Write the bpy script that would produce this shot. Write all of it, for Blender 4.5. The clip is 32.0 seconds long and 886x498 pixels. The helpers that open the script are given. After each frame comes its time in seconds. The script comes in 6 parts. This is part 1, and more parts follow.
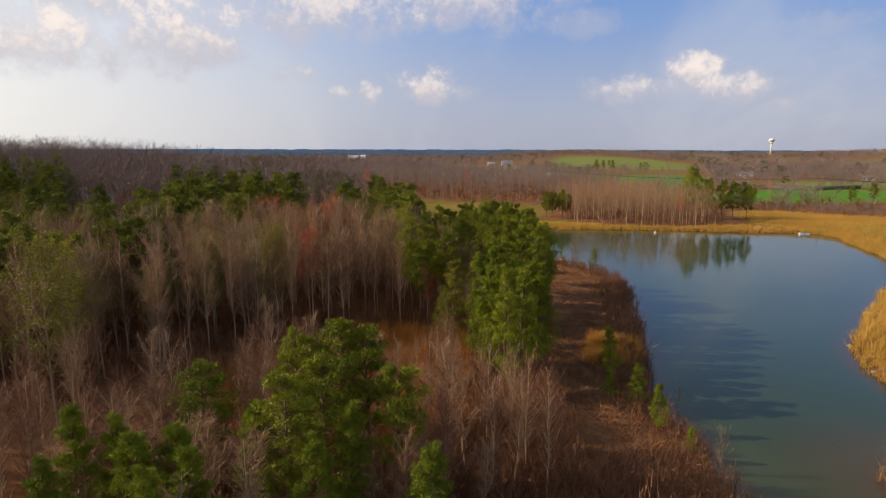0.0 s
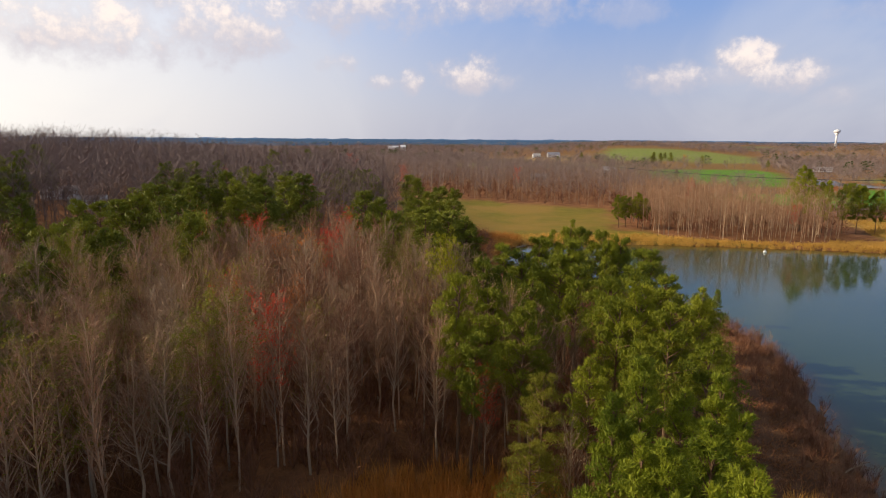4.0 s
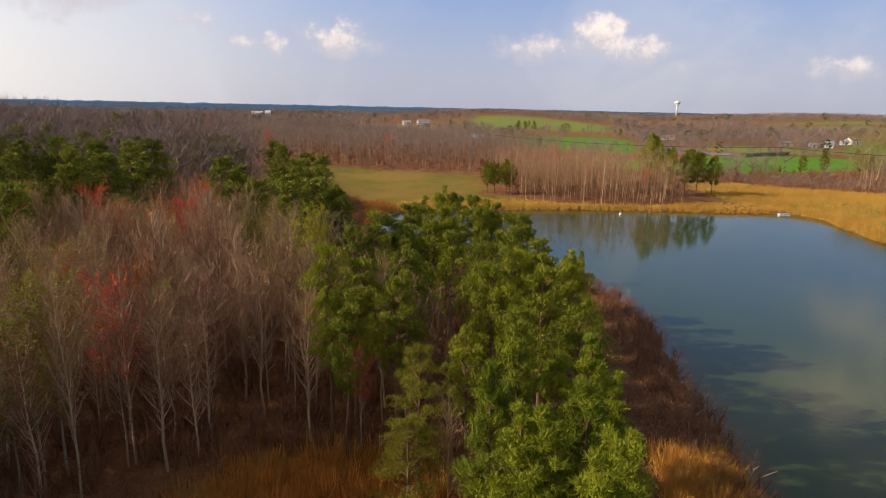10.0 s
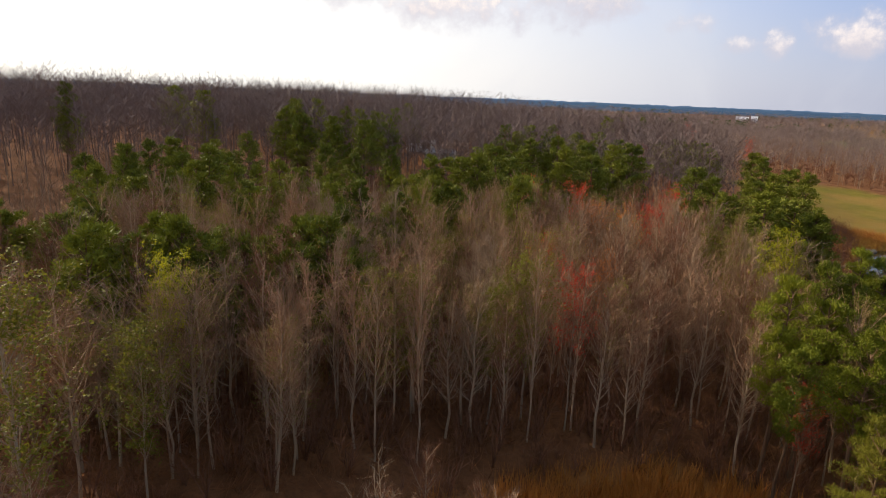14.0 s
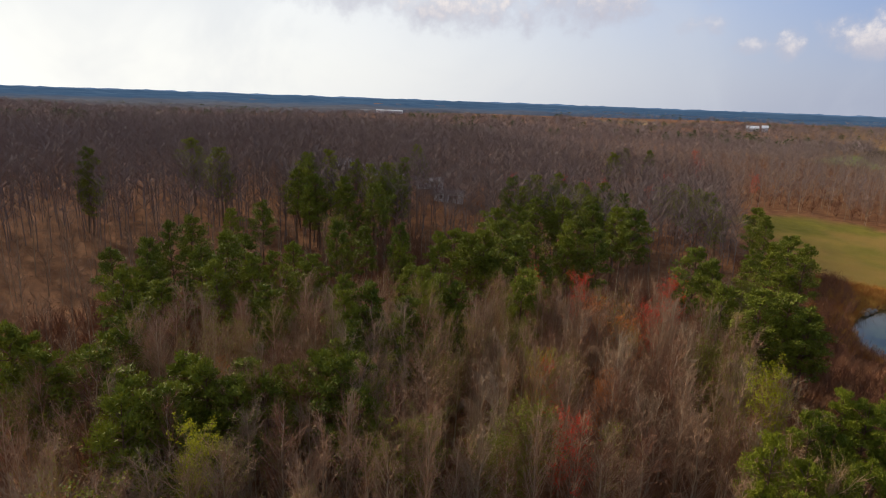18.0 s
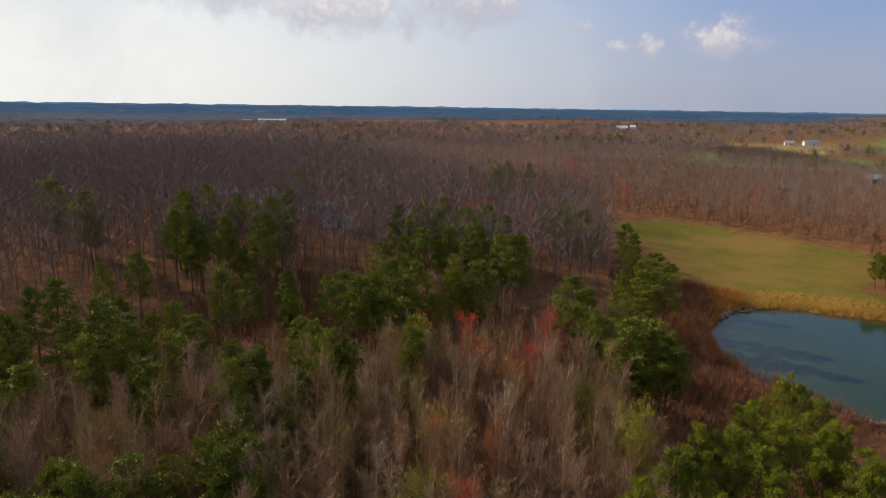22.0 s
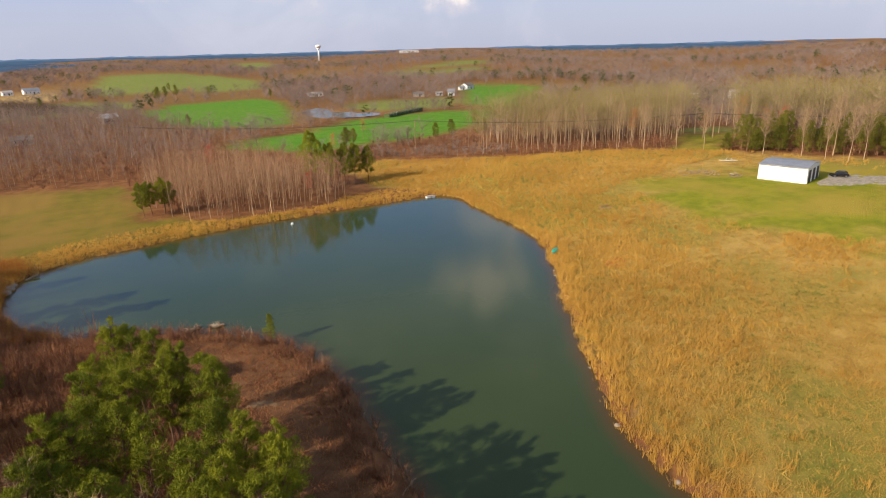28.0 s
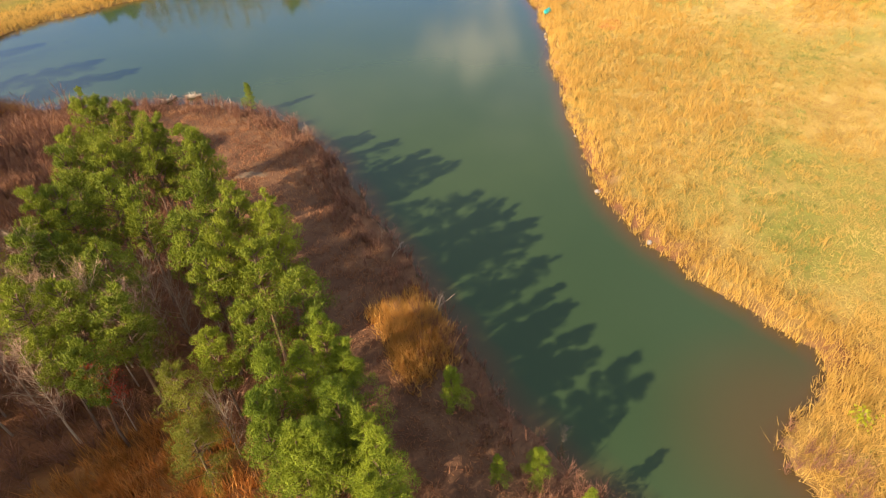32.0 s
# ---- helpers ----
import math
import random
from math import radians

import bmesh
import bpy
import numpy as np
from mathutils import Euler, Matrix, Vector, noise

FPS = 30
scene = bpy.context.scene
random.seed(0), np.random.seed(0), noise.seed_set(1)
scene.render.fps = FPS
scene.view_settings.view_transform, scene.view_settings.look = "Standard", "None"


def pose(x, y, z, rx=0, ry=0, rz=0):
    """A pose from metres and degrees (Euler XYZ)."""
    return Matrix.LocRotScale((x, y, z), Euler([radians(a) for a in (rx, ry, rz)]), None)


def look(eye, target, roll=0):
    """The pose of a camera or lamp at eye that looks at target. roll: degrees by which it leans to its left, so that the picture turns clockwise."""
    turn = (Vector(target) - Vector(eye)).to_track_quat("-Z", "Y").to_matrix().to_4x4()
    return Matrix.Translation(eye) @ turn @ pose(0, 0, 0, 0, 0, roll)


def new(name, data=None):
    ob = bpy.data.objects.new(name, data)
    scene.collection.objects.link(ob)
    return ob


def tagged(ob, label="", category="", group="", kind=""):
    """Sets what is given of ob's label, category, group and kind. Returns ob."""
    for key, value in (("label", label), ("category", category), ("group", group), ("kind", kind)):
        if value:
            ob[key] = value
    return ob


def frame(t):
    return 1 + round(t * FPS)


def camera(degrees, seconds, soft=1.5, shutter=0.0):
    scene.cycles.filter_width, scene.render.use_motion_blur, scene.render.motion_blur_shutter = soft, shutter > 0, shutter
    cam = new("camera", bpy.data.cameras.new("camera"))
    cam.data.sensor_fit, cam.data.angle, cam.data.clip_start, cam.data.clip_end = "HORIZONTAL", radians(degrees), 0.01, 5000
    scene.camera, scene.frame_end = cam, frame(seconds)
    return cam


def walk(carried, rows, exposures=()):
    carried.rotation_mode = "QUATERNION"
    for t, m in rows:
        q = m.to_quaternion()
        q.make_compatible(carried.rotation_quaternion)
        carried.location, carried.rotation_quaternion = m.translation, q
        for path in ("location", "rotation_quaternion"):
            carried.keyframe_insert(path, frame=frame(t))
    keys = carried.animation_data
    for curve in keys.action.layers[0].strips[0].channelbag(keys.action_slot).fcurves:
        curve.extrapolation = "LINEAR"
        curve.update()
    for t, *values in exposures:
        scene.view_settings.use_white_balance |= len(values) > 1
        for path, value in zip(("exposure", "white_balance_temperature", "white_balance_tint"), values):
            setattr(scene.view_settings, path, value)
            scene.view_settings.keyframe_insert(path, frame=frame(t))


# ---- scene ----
cam = camera(72.0, 32.0, soft=1.0)
PATH = [
    (0, (0.381, -0.57, 21.585), (0.346, 19.167, 18.352), 0.14),
    (0.5, (-0.179, 4.017, 21.626), (-0.37, 23.761, 18.44), 0.22),
    (1, (-0.72, 8.846, 21.632), (-1.089, 28.597, 18.51), 0.36),
    (1.5, (-1.26, 13.87, 21.592), (-1.781, 33.626, 18.518), 0.38),
    (2, (-1.749, 19.302, 21.368), (-2.428, 39.069, 18.4), 0.31),
    (2.5, (-2.186, 23.864, 21.502), (-2.954, 43.648, 18.68), 0.32),
    (4.5, (-1.655, 31.619, 22.67), (-3.15, 51.208, 18.928), 0.49),
    (5, (-1.557, 31.822, 22.504), (-3.172, 51.394, 18.72), 0.69),
    (5.5, (-1.517, 31.811, 22.32), (-3.232, 51.198, 17.717), 0.78),
    (6, (-1.503, 31.823, 22.27), (-2.832, 51.216, 17.564), 1.05),
    (6.5, (-1.428, 32.25, 22.222), (2.85, 51.243, 17.64), 0.43),
    (7, (-0.933, 34.21, 21.653), (10.76, 49.798, 17.151), -0.38),
    (7.5, (-0.886, 35.246, 21.307), (13.096, 48.834, 16.848), -0.72),
    (8, (-0.713, 35.176, 21.451), (13.274, 48.758, 16.99), -0.68),
    (8.5, (-0.982, 34.518, 21.378), (11.468, 49.543, 16.991), -0.46),
    (9, (-1.6, 33.5, 21.899), (4.601, 51.986, 17.447), 0.62),
    (9.5, (-1.553, 32.886, 22.114), (1.93, 52.054, 17.594), 1.10),
    (10, (-1.635, 32.796, 22.146), (1.168, 52.075, 17.619), 1.19),
    (10.5, (-1.795, 32.706, 22.181), (-0.468, 52.139, 17.643), 1.33),
    (11, (-1.851, 32.563, 22.284), (-2.877, 52.0, 17.686), 1.62),
    (11.5, (-1.861, 32.492, 22.274), (-5.118, 51.67, 17.626), 1.80),
    (12, (-1.806, 32.072, 22.474), (-7.17, 50.747, 17.735), 2.01),
    (12.5, (-1.737, 31.809, 22.583), (-8.931, 49.839, 17.769), 2.17),
    (13, (-1.652, 31.424, 22.554), (-10.732, 48.575, 17.715), 2.25),
    (13.5, (-1.597, 31.137, 22.663), (-12.128, 47.413, 17.746), 2.42),
    (16, (-1.501, 30.563, 26.823), (-12.494, 46.559, 21.998), 2.24),
    (16.5, (-1.457, 30.466, 28.288), (-12.484, 46.446, 23.486), 2.16),
    (17, (-1.462, 30.449, 30.026), (-12.503, 46.419, 25.227), 2.26),
    (17.5, (-1.434, 30.471, 31.647), (-12.473, 46.444, 26.85), 2.21),
    (18, (-1.429, 30.522, 33.261), (-12.454, 46.504, 28.461), 2.10),
    (18.5, (-1.345, 30.565, 34.63), (-12.352, 46.555, 29.816), 2.04),
    (19, (-1.112, 30.607, 35.838), (-12.117, 46.617, 31.088), 1.67),
    (19.5, (-1.163, 30.606, 37.174), (-12.112, 46.639, 32.374), 1.86),
    (20, (-1.006, 30.381, 38.318), (-11.812, 46.505, 33.494), 1.87),
    (20.5, (-0.983, 30.442, 38.646), (-10.99, 47.084, 33.858), 1.65),
    (21, (-0.998, 30.558, 38.737), (-10.681, 47.402, 33.988), 1.44),
    (21.5, (-0.996, 30.698, 38.782), (-10.557, 47.615, 34.048), 1.42),
    (22, (-0.76, 31.014, 38.666), (-8.828, 48.72, 34.042), 0.81),
    (22.5, (-0.912, 31.415, 38.556), (-6.608, 50.033, 33.983), 0.51),
    (23, (-1.103, 31.945, 38.334), (-3.839, 51.233, 33.808), 0.10),
    (23.5, (-1.3, 32.195, 38.1), (-1.336, 51.69, 33.635), -0.33),
    (24, (-1.377, 32.686, 37.855), (1.25, 52.009, 33.414), -0.70),
    (24.5, (-1.565, 33.135, 37.788), (3.434, 51.98, 33.332), -0.90),
    (25, (-1.382, 33.492, 37.612), (6.155, 51.471, 33.144), -1.21),
    (25.5, (-1.038, 34.037, 37.426), (8.846, 50.828, 32.913), -1.45),
    (26, (-1.198, 34.561, 37.547), (10.538, 50.092, 32.958), -1.47),
    (26.5, (-1.238, 34.675, 37.333), (10.827, 49.962, 32.778), -1.58),
    (28.5, (-1.081, 34.599, 37.165), (10.711, 49.031, 29.907), -1.47),
    (29, (-0.931, 34.588, 37.166), (10.642, 48.718, 29.016), -1.52),
    (29.5, (-1.016, 34.605, 37.098), (10.357, 48.416, 28.158), -1.47),
    (30, (-0.894, 34.708, 36.976), (10.215, 48.159, 27.195), -1.50),
    (30.5, (-0.809, 34.736, 36.895), (10.031, 47.828, 26.356), -1.56),
    (31, (-0.722, 34.825, 36.769), (9.802, 47.514, 25.445), -1.66),
    (31.5, (-0.846, 34.83, 36.88), (9.378, 47.087, 24.829), -1.50),
    (32, (-0.881, 34.829, 36.864), (8.975, 46.624, 24.068), -1.54),
]
EXPOSURES = [(0.0, 0.02, 6550, 10), (2.0, 0.1, 6600, 11), (6.0, 0.18, 6700, 12), (9.0, 0.16, 6800, 12), (11.0, 0.25, 6700, 12), (13.5, 0.3, 6600, 11), (16.0, 0.12, 6300, 9), (19.0, -0.06, 6150, 9), (22.0, -0.12, 6200, 9),
             (24.5, 0.1, 6550, 11), (26.5, 0.14, 6600, 11), (28.5, 0.5, 6500, 12), (30.0, 0.95, 6400, 13), (32.0, 1.3, 6400, 13)]
walk(cam, [(t, look(eye, target, roll)) for t, eye, target, roll in PATH], EXPOSURES)

# ---- sky, sun and clouds ----
SUN_AZIMUTH, SUN_HEIGHT = -88.0, 27.0   # degrees right of +y, degrees above the horizon


def link(tree, a, b):
    tree.links.new(a, b)


def node(tree, kind, **values):
    n = tree.nodes.new(kind)
    for key, value in values.items():
        if key in n.inputs:
            n.inputs[key].default_value = value
    return n


def math_node(tree, op, a, b=0.0, clamp=False):
    n = tree.nodes.new("ShaderNodeMath")
    n.operation, n.use_clamp = op, clamp
    for i, v in enumerate((a, b)):
        if isinstance(v, (int, float)):
            n.inputs[i].default_value = v
        else:
            link(tree, v, n.inputs[i])
    return n.outputs[0]


def mix_colour(tree, fac, a, b, blend="MIX"):
    n = tree.nodes.new("ShaderNodeMix")
    n.data_type, n.blend_type = "RGBA", blend
    for i, v in ((0, fac), (6, a), (7, b)):
        if isinstance(v, (int, float)):
            n.inputs[i].default_value = v
        elif isinstance(v, tuple):
            n.inputs[i].default_value = (*v, 1.0)[:4]
        else:
            link(tree, v, n.inputs[i])
    return n.outputs[2]


def ramp(tree, fac, lo, hi):
    n = tree.nodes.new("ShaderNodeMapRange")
    n.interpolation_type = "SMOOTHSTEP"
    n.inputs[1].default_value, n.inputs[2].default_value = lo, hi
    link(tree, fac, n.inputs[0])
    return n.outputs[0]


def dot_node(tree, vec, axis):
    n = tree.nodes.new("ShaderNodeVectorMath")
    n.operation = "DOT_PRODUCT"
    link(tree, vec, n.inputs[0])
    n.inputs[1].default_value = axis
    return n.outputs["Value"]


def noise_node(tree, vec, scale, detail=4.0, rough=0.55, distort=0.0):
    n = tree.nodes.new("ShaderNodeTexNoise")
    n.inputs["Scale"].default_value, n.inputs["Detail"].default_value = scale, detail
    n.inputs["Roughness"].default_value, n.inputs["Distortion"].default_value = rough, distort
    if vec is not None:
        link(tree, vec, n.inputs["Vector"])
    return n.outputs["Fac"]


# azimuth, elevation, half width, half height (degrees), thickness
WEST_CLOUDS = [
    (-15.0, 14.6, 14.0, 2.0, 0.9), (-38.0, 13.0, 8.0, 2.6, 0.9), (74.0, 5.0, 7.0, 0.9, 0.6), (-33.0, 8.5, 5.0, 2.2, 1.0), (-22.5, 9.9, 4.6, 2.4, 1.0), (-27.5, 12.5, 9.0, 2.6, 0.9), (-9.5, 12.2, 7.0, 2.2, 0.9),
    (2.0, 13.2, 7.0, 2.0, 0.8), (-44.0, 9.5, 6.0, 1.8, 0.7), (12.1, 10.9, 2.6, 0.9, 0.35), (-13.1, 6.4, 1.5, 0.6, 0.7), (-9.4, 4.9, 1.4, 0.5, 0.7), (-7.0, 5.0, 0.9, 0.8, 0.9),
]
NORTH_CLOUDS = [
    (-1.6, 5.8, 2.2, 1.2, 1.0), (1.7, 5.1, 1.0, 0.6, 0.5), (16.3, 5.3, 2.6, 0.9, 0.8), (21.4, 6.5, 1.9, 1.0, 1.0), (19.5, 5.4, 3.6, 0.6, 0.5), (25.1, 5.1, 2.2, 1.0, 0.9), (28.0, 3.6, 1.4, 0.7, 0.4),
    (40.6, 3.5, 2.0, 0.7, 0.8), (49.0, 5.6, 2.2, 1.3, 1.0), (53.5, 7.0, 3.6, 1.3, 1.0), (57.0, 4.7, 3.6, 0.9, 1.0), (62.5, 5.4, 3.8, 1.5, 1.0), (71.5, 7.2, 4.0, 2.3, 1.1),
]
EAST_CLOUDS = [
    (79.0, 7.6, 6.0, 2.6, 1.1), (72.0, 3.6, 6.5, 0.9, 0.5), (90.0, 8.0, 7.0, 3.0, 1.0), (31.0, 9.6, 2.6, 0.6, 0.3), (43.2, 21.0, 3.8, 2.2, 1.1), (44.5, 15.5, 3.6, 1.4, 0.7), (58.0, 27.0, 9.0, 3.5, 0.6),
    (20.0, 27.0, 10.0, 2.5, 0.5), (118.0, 12.0, 9.0, 4.0, 0.9), (150.0, 9.0, 8.0, 3.0, 0.8), (-150.0, 12.0, 10.0, 4.0, 0.8), (-110.0, 22.0, 12.0, 4.0, 0.5),
]
CLOUDS = WEST_CLOUDS + NORTH_CLOUDS + EAST_CLOUDS


def make_sky():
    world = bpy.data.worlds.new("sky")
    scene.world = world
    world.use_nodes = True
    tree = world.node_tree
    tree.nodes.clear()
    out = tree.nodes.new("ShaderNodeOutputWorld")
    back = tree.nodes.new("ShaderNodeBackground")
    back.inputs["Strength"].default_value = SKY_STRENGTH
    link(tree, back.outputs[0], out.inputs[0])
    sky = tree.nodes.new("ShaderNodeTexSky")
    sky.sky_type, sky.sun_disc = "NISHITA", False
    sky.sun_elevation, sky.sun_rotation = radians(SUN_HEIGHT), radians(SUN_AZIMUTH)
    sky.air_density, sky.dust_density, sky.ozone_density = 1.0, 2.2, 2.0
    where = tree.nodes.new("ShaderNodeTexCoord").outputs["Generated"]
    rough = noise_node(tree, where, 20.0, 6.0, 0.52)
    fine = noise_node(tree, where, 75.0, 5.0, 0.6)
    edge = math_node(tree, "ADD", math_node(tree, "MULTIPLY", math_node(tree, "SUBTRACT", rough, 0.5), 3.6), math_node(tree, "MULTIPLY", math_node(tree, "SUBTRACT", fine, 0.5), 1.2))
    cover, lift = None, None
    for az, el, w, h, thick in CLOUDS:
        w, h = w * 1.45, h * 1.5
        a, e = radians(az), radians(el)
        ahead = (math.sin(a) * math.cos(e), math.cos(a) * math.cos(e), math.sin(e))
        side = (math.cos(a), -math.sin(a), 0.0)
        above = (-math.sin(a) * math.sin(e), -math.cos(a) * math.sin(e), math.cos(e))
        u = math_node(tree, "MULTIPLY", dot_node(tree, where, side), 1 / radians(w))
        v = math_node(tree, "MULTIPLY", dot_node(tree, where, above), 1 / radians(h))
        front = math_node(tree, "GREATER_THAN", dot_node(tree, where, ahead), 0.5)
        r2 = math_node(tree, "ADD", math_node(tree, "MULTIPLY", u, u), math_node(tree, "MULTIPLY", v, v))
        body = math_node(tree, "ADD", math_node(tree, "SUBTRACT", 1.3, r2), edge)
        m = math_node(tree, "MULTIPLY", math_node(tree, "MULTIPLY", ramp(tree, body, -0.1, 1.7), front), thick * 0.9)
        up = math_node(tree, "MULTIPLY", m, math_node(tree, "ADD", math_node(tree, "MULTIPLY", v, 0.5), 0.5))
        cover = m if cover is None else math_node(tree, "MAXIMUM", cover, m)
        lift = up if lift is None else math_node(tree, "MAXIMUM", lift, up)
    cover = math_node(tree, "MINIMUM", cover, 0.95)
    level = dot_node(tree, where, (0.0, 0.0, 1.0))
    toward = dot_node(tree, where, tuple(to_sun))
    air = mix_colour(tree, ramp(tree, level, 0.0, 0.26), LOW_SKY, HIGH_SKY)
    air = mix_colour(tree, ramp(tree, level, 0.24, 0.5), air, OVERHEAD)
    clear = mix_colour(tree, 0.2, air, sky.outputs[0])
    glow = math_node(tree, "MULTIPLY", ramp(tree, toward, -0.05, 0.95), ramp(tree, math_node(tree, "SUBTRACT", 0.75, level), 0.0, 0.75))
    clear = mix_colour(tree, math_node(tree, "MULTIPLY", glow, 0.9), clear, GLARE)
    streak = noise_node(tree, where, 3.2, 5.0, 0.6, 0.6)
    clear = mix_colour(tree, math_node(tree, "MULTIPLY", ramp(tree, streak, 0.45, 0.75), 0.35), clear, HAZE)
    white = mix_colour(tree, ramp(tree, math_node(tree, "ADD", lift, math_node(tree, "MULTIPLY", math_node(tree, "SUBTRACT", fine, 0.5), 0.5)), 0.08, 0.62), CLOUD_SHADE, CLOUD_LIGHT)
    link(tree, mix_colour(tree, cover, clear, white), back.inputs["Color"])


SKY_STRENGTH = 0.10
CLOUD_LIGHT, CLOUD_SHADE = (9.8, 8.6, 7.8), (5.6, 5.35, 5.9)
LOW_SKY, HIGH_SKY, GLARE, HAZE, OVERHEAD = (4.7, 5.0, 6.3), (1.9, 3.5, 7.2), (11.5, 11.0, 9.8), (6.4, 6.5, 6.9), (2.3, 2.8, 3.9)
to_sun = Vector((math.sin(radians(SUN_AZIMUTH)) * math.cos(radians(SUN_HEIGHT)), math.cos(radians(SUN_AZIMUTH)) * math.cos(radians(SUN_HEIGHT)), math.sin(radians(SUN_HEIGHT))))
make_sky()
sun = new("sun", bpy.data.lights.new("sun", "SUN"))
sun.data.energy, sun.data.angle, sun.data.color = 4.6, radians(0.6), (1.0, 0.86, 0.68)
sun.matrix_world = look(tuple(to_sun * 300), (0, 0, 0))

# ---- materials ----


def material(name, rough=0.85, spec=0.3):
    m = bpy.data.materials.new(name)
    m.use_nodes = True
    b = m.node_tree.nodes["Principled BSDF"]
    b.inputs["Roughness"].default_value = rough
    b.inputs["Specular IOR Level"].default_value = spec
    return m, m.node_tree, b


WARM = (1.0, 0.93, 0.78)   # dry late-winter plants and soil lean to yellow


def object_place(tree):
    n = tree.nodes.new("ShaderNodeNewGeometry")
    return n.outputs["Position"]


def varied(name, a, b, scale=3.0, rough=0.85, spec=0.25, by="island", bump=0.0, metal=0.0, amount=0.6, fine=0.0, warm=True):
    """A surface between two colours: broad noise and a random share for each piece or object."""
    a, b = (tuple(q * w for q, w in zip(c, WARM if warm else (1, 1, 1))) for c in (a, b))
    m, tree, bsdf = material(name, rough, spec)
    bsdf.inputs["Metallic"].default_value = metal
    place = object_place(tree)
    n = noise_node(tree, place, scale, 5.0, 0.6)
    f = ramp(tree, n, 0.3, 0.7)
    if by:
        r = tree.nodes.new("ShaderNodeNewGeometry").outputs["Random Per Island"] if by == "island" else tree.nodes.new("ShaderNodeObjectInfo").outputs["Random"]
        f = math_node(tree, "ADD", math_node(tree, "MULTIPLY", f, 1 - amount), math_node(tree, "MULTIPLY", r, amount))
    c = mix_colour(tree, f, a, b)
    if fine:
        g = noise_node(tree, place, scale * 14, 3.0, 0.6)
        c = mix_colour(tree, math_node(tree, "MULTIPLY", ramp(tree, g, 0.35, 0.75), fine), c, tuple(x * 0.45 for x in a))
    link(tree, c, bsdf.inputs["Base Color"])
    if bump:
        bn = tree.nodes.new("ShaderNodeBump")
        bn.inputs["Strength"].default_value, bn.inputs["Distance"].default_value = bump, 0.05
        link(tree, noise_node(tree, place, scale * 10, 4.0), bn.inputs["Height"])
        link(tree, bn.outputs[0], bsdf.inputs["Normal"])
    return m


def leafy(name, a, b, scale=0.5, glow=0.35, by="island"):
    """Foliage that lets part of the light through."""
    a, b = (tuple(q * w for q, w in zip(c, WARM)) for c in (a, b))
    m, tree, bsdf = material(name, 0.65, 0.2)
    place = object_place(tree)
    f = ramp(tree, noise_node(tree, place, scale, 3.0), 0.3, 0.7)
    g = tree.nodes.new("ShaderNodeNewGeometry").outputs["Random Per Island"]
    o = tree.nodes.new("ShaderNodeObjectInfo").outputs["Random"]
    f = math_node(tree, "ADD", math_node(tree, "ADD", math_node(tree, "MULTIPLY", f, 0.3), math_node(tree, "MULTIPLY", g, 0.35)), math_node(tree, "MULTIPLY", o, 0.35))
    c = mix_colour(tree, f, a, b)
    link(tree, c, bsdf.inputs["Base Color"])
    trans = tree.nodes.new("ShaderNodeBsdfTranslucent")
    link(tree, c, trans.inputs["Color"])
    mixer = tree.nodes.new("ShaderNodeMixShader")
    mixer.inputs[0].default_value = glow
    link(tree, bsdf.outputs[0], mixer.inputs[1])
    link(tree, trans.outputs[0], mixer.inputs[2])
    link(tree, mixer.outputs[0], tree.nodes["Material Output"].inputs["Surface"])
    return m


BARK = varied("grey_bark", (0.19, 0.14, 0.10), (0.46, 0.38, 0.30), 0.2, by="island")
PALE_BARK = varied("pale_bark", (0.28, 0.195, 0.135), (0.56, 0.44, 0.325), 0.1, by="island")
PINE_BARK = varied("pine_bark", (0.12, 0.075, 0.05), (0.22, 0.14, 0.09), 2.0, by="object", bump=0.4)
TWIG = varied("brown_twig", (0.26, 0.142, 0.088), (0.50, 0.335, 0.225), 0.12)
TWIG_GOLD = varied("golden_brown_twig", (0.21, 0.15, 0.08), (0.41, 0.315, 0.17), 0.06, warm=False)
TWIG_DARK = varied("dark_brown_twig", (0.165, 0.098, 0.07), (0.33, 0.222, 0.16), 0.06)
# Ridge twigs: backlit shade and haze painted in as a darker, greyer brown.
TWIG_RIDGE_BACKLIT = varied("backlit_ridge_twig", (0.145, 0.098, 0.08), (0.27, 0.195, 0.162), 0.02, warm=False)
TWIG_RED = varied("reddish_twig", (0.16, 0.07, 0.043), (0.32, 0.165, 0.098), 0.2)
TWIG_PALE = varied("pale_twig", (0.24, 0.165, 0.11), (0.42, 0.31, 0.22), 0.25)
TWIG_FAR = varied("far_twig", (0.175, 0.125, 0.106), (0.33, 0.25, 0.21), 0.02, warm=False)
BUD_HAZE = leafy("gold_green_buds", (0.21, 0.20, 0.035), (0.37, 0.345, 0.065), 0.03)
NEEDLE = leafy("pine_needles", (0.06, 0.094, 0.008), (0.32, 0.345, 0.022), 0.5, 0.08)
YOUNG_NEEDLE = leafy("young_pine_needles", (0.068, 0.112, 0.008), (0.31, 0.355, 0.022), 0.5, 0.07)
WOOD_NEEDLE = leafy("dull_pine_needles", (0.062, 0.092, 0.012), (0.30, 0.325, 0.03), 0.3, 0.09)
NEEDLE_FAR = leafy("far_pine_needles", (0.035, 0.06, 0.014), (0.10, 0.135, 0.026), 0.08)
CEDAR_LIGHT = leafy("cedar_needles", (0.085, 0.105, 0.018), (0.23, 0.235, 0.04), 0.1)
OLIVE = leafy("olive_leaves", (0.13, 0.14, 0.018), (0.29, 0.28, 0.035))
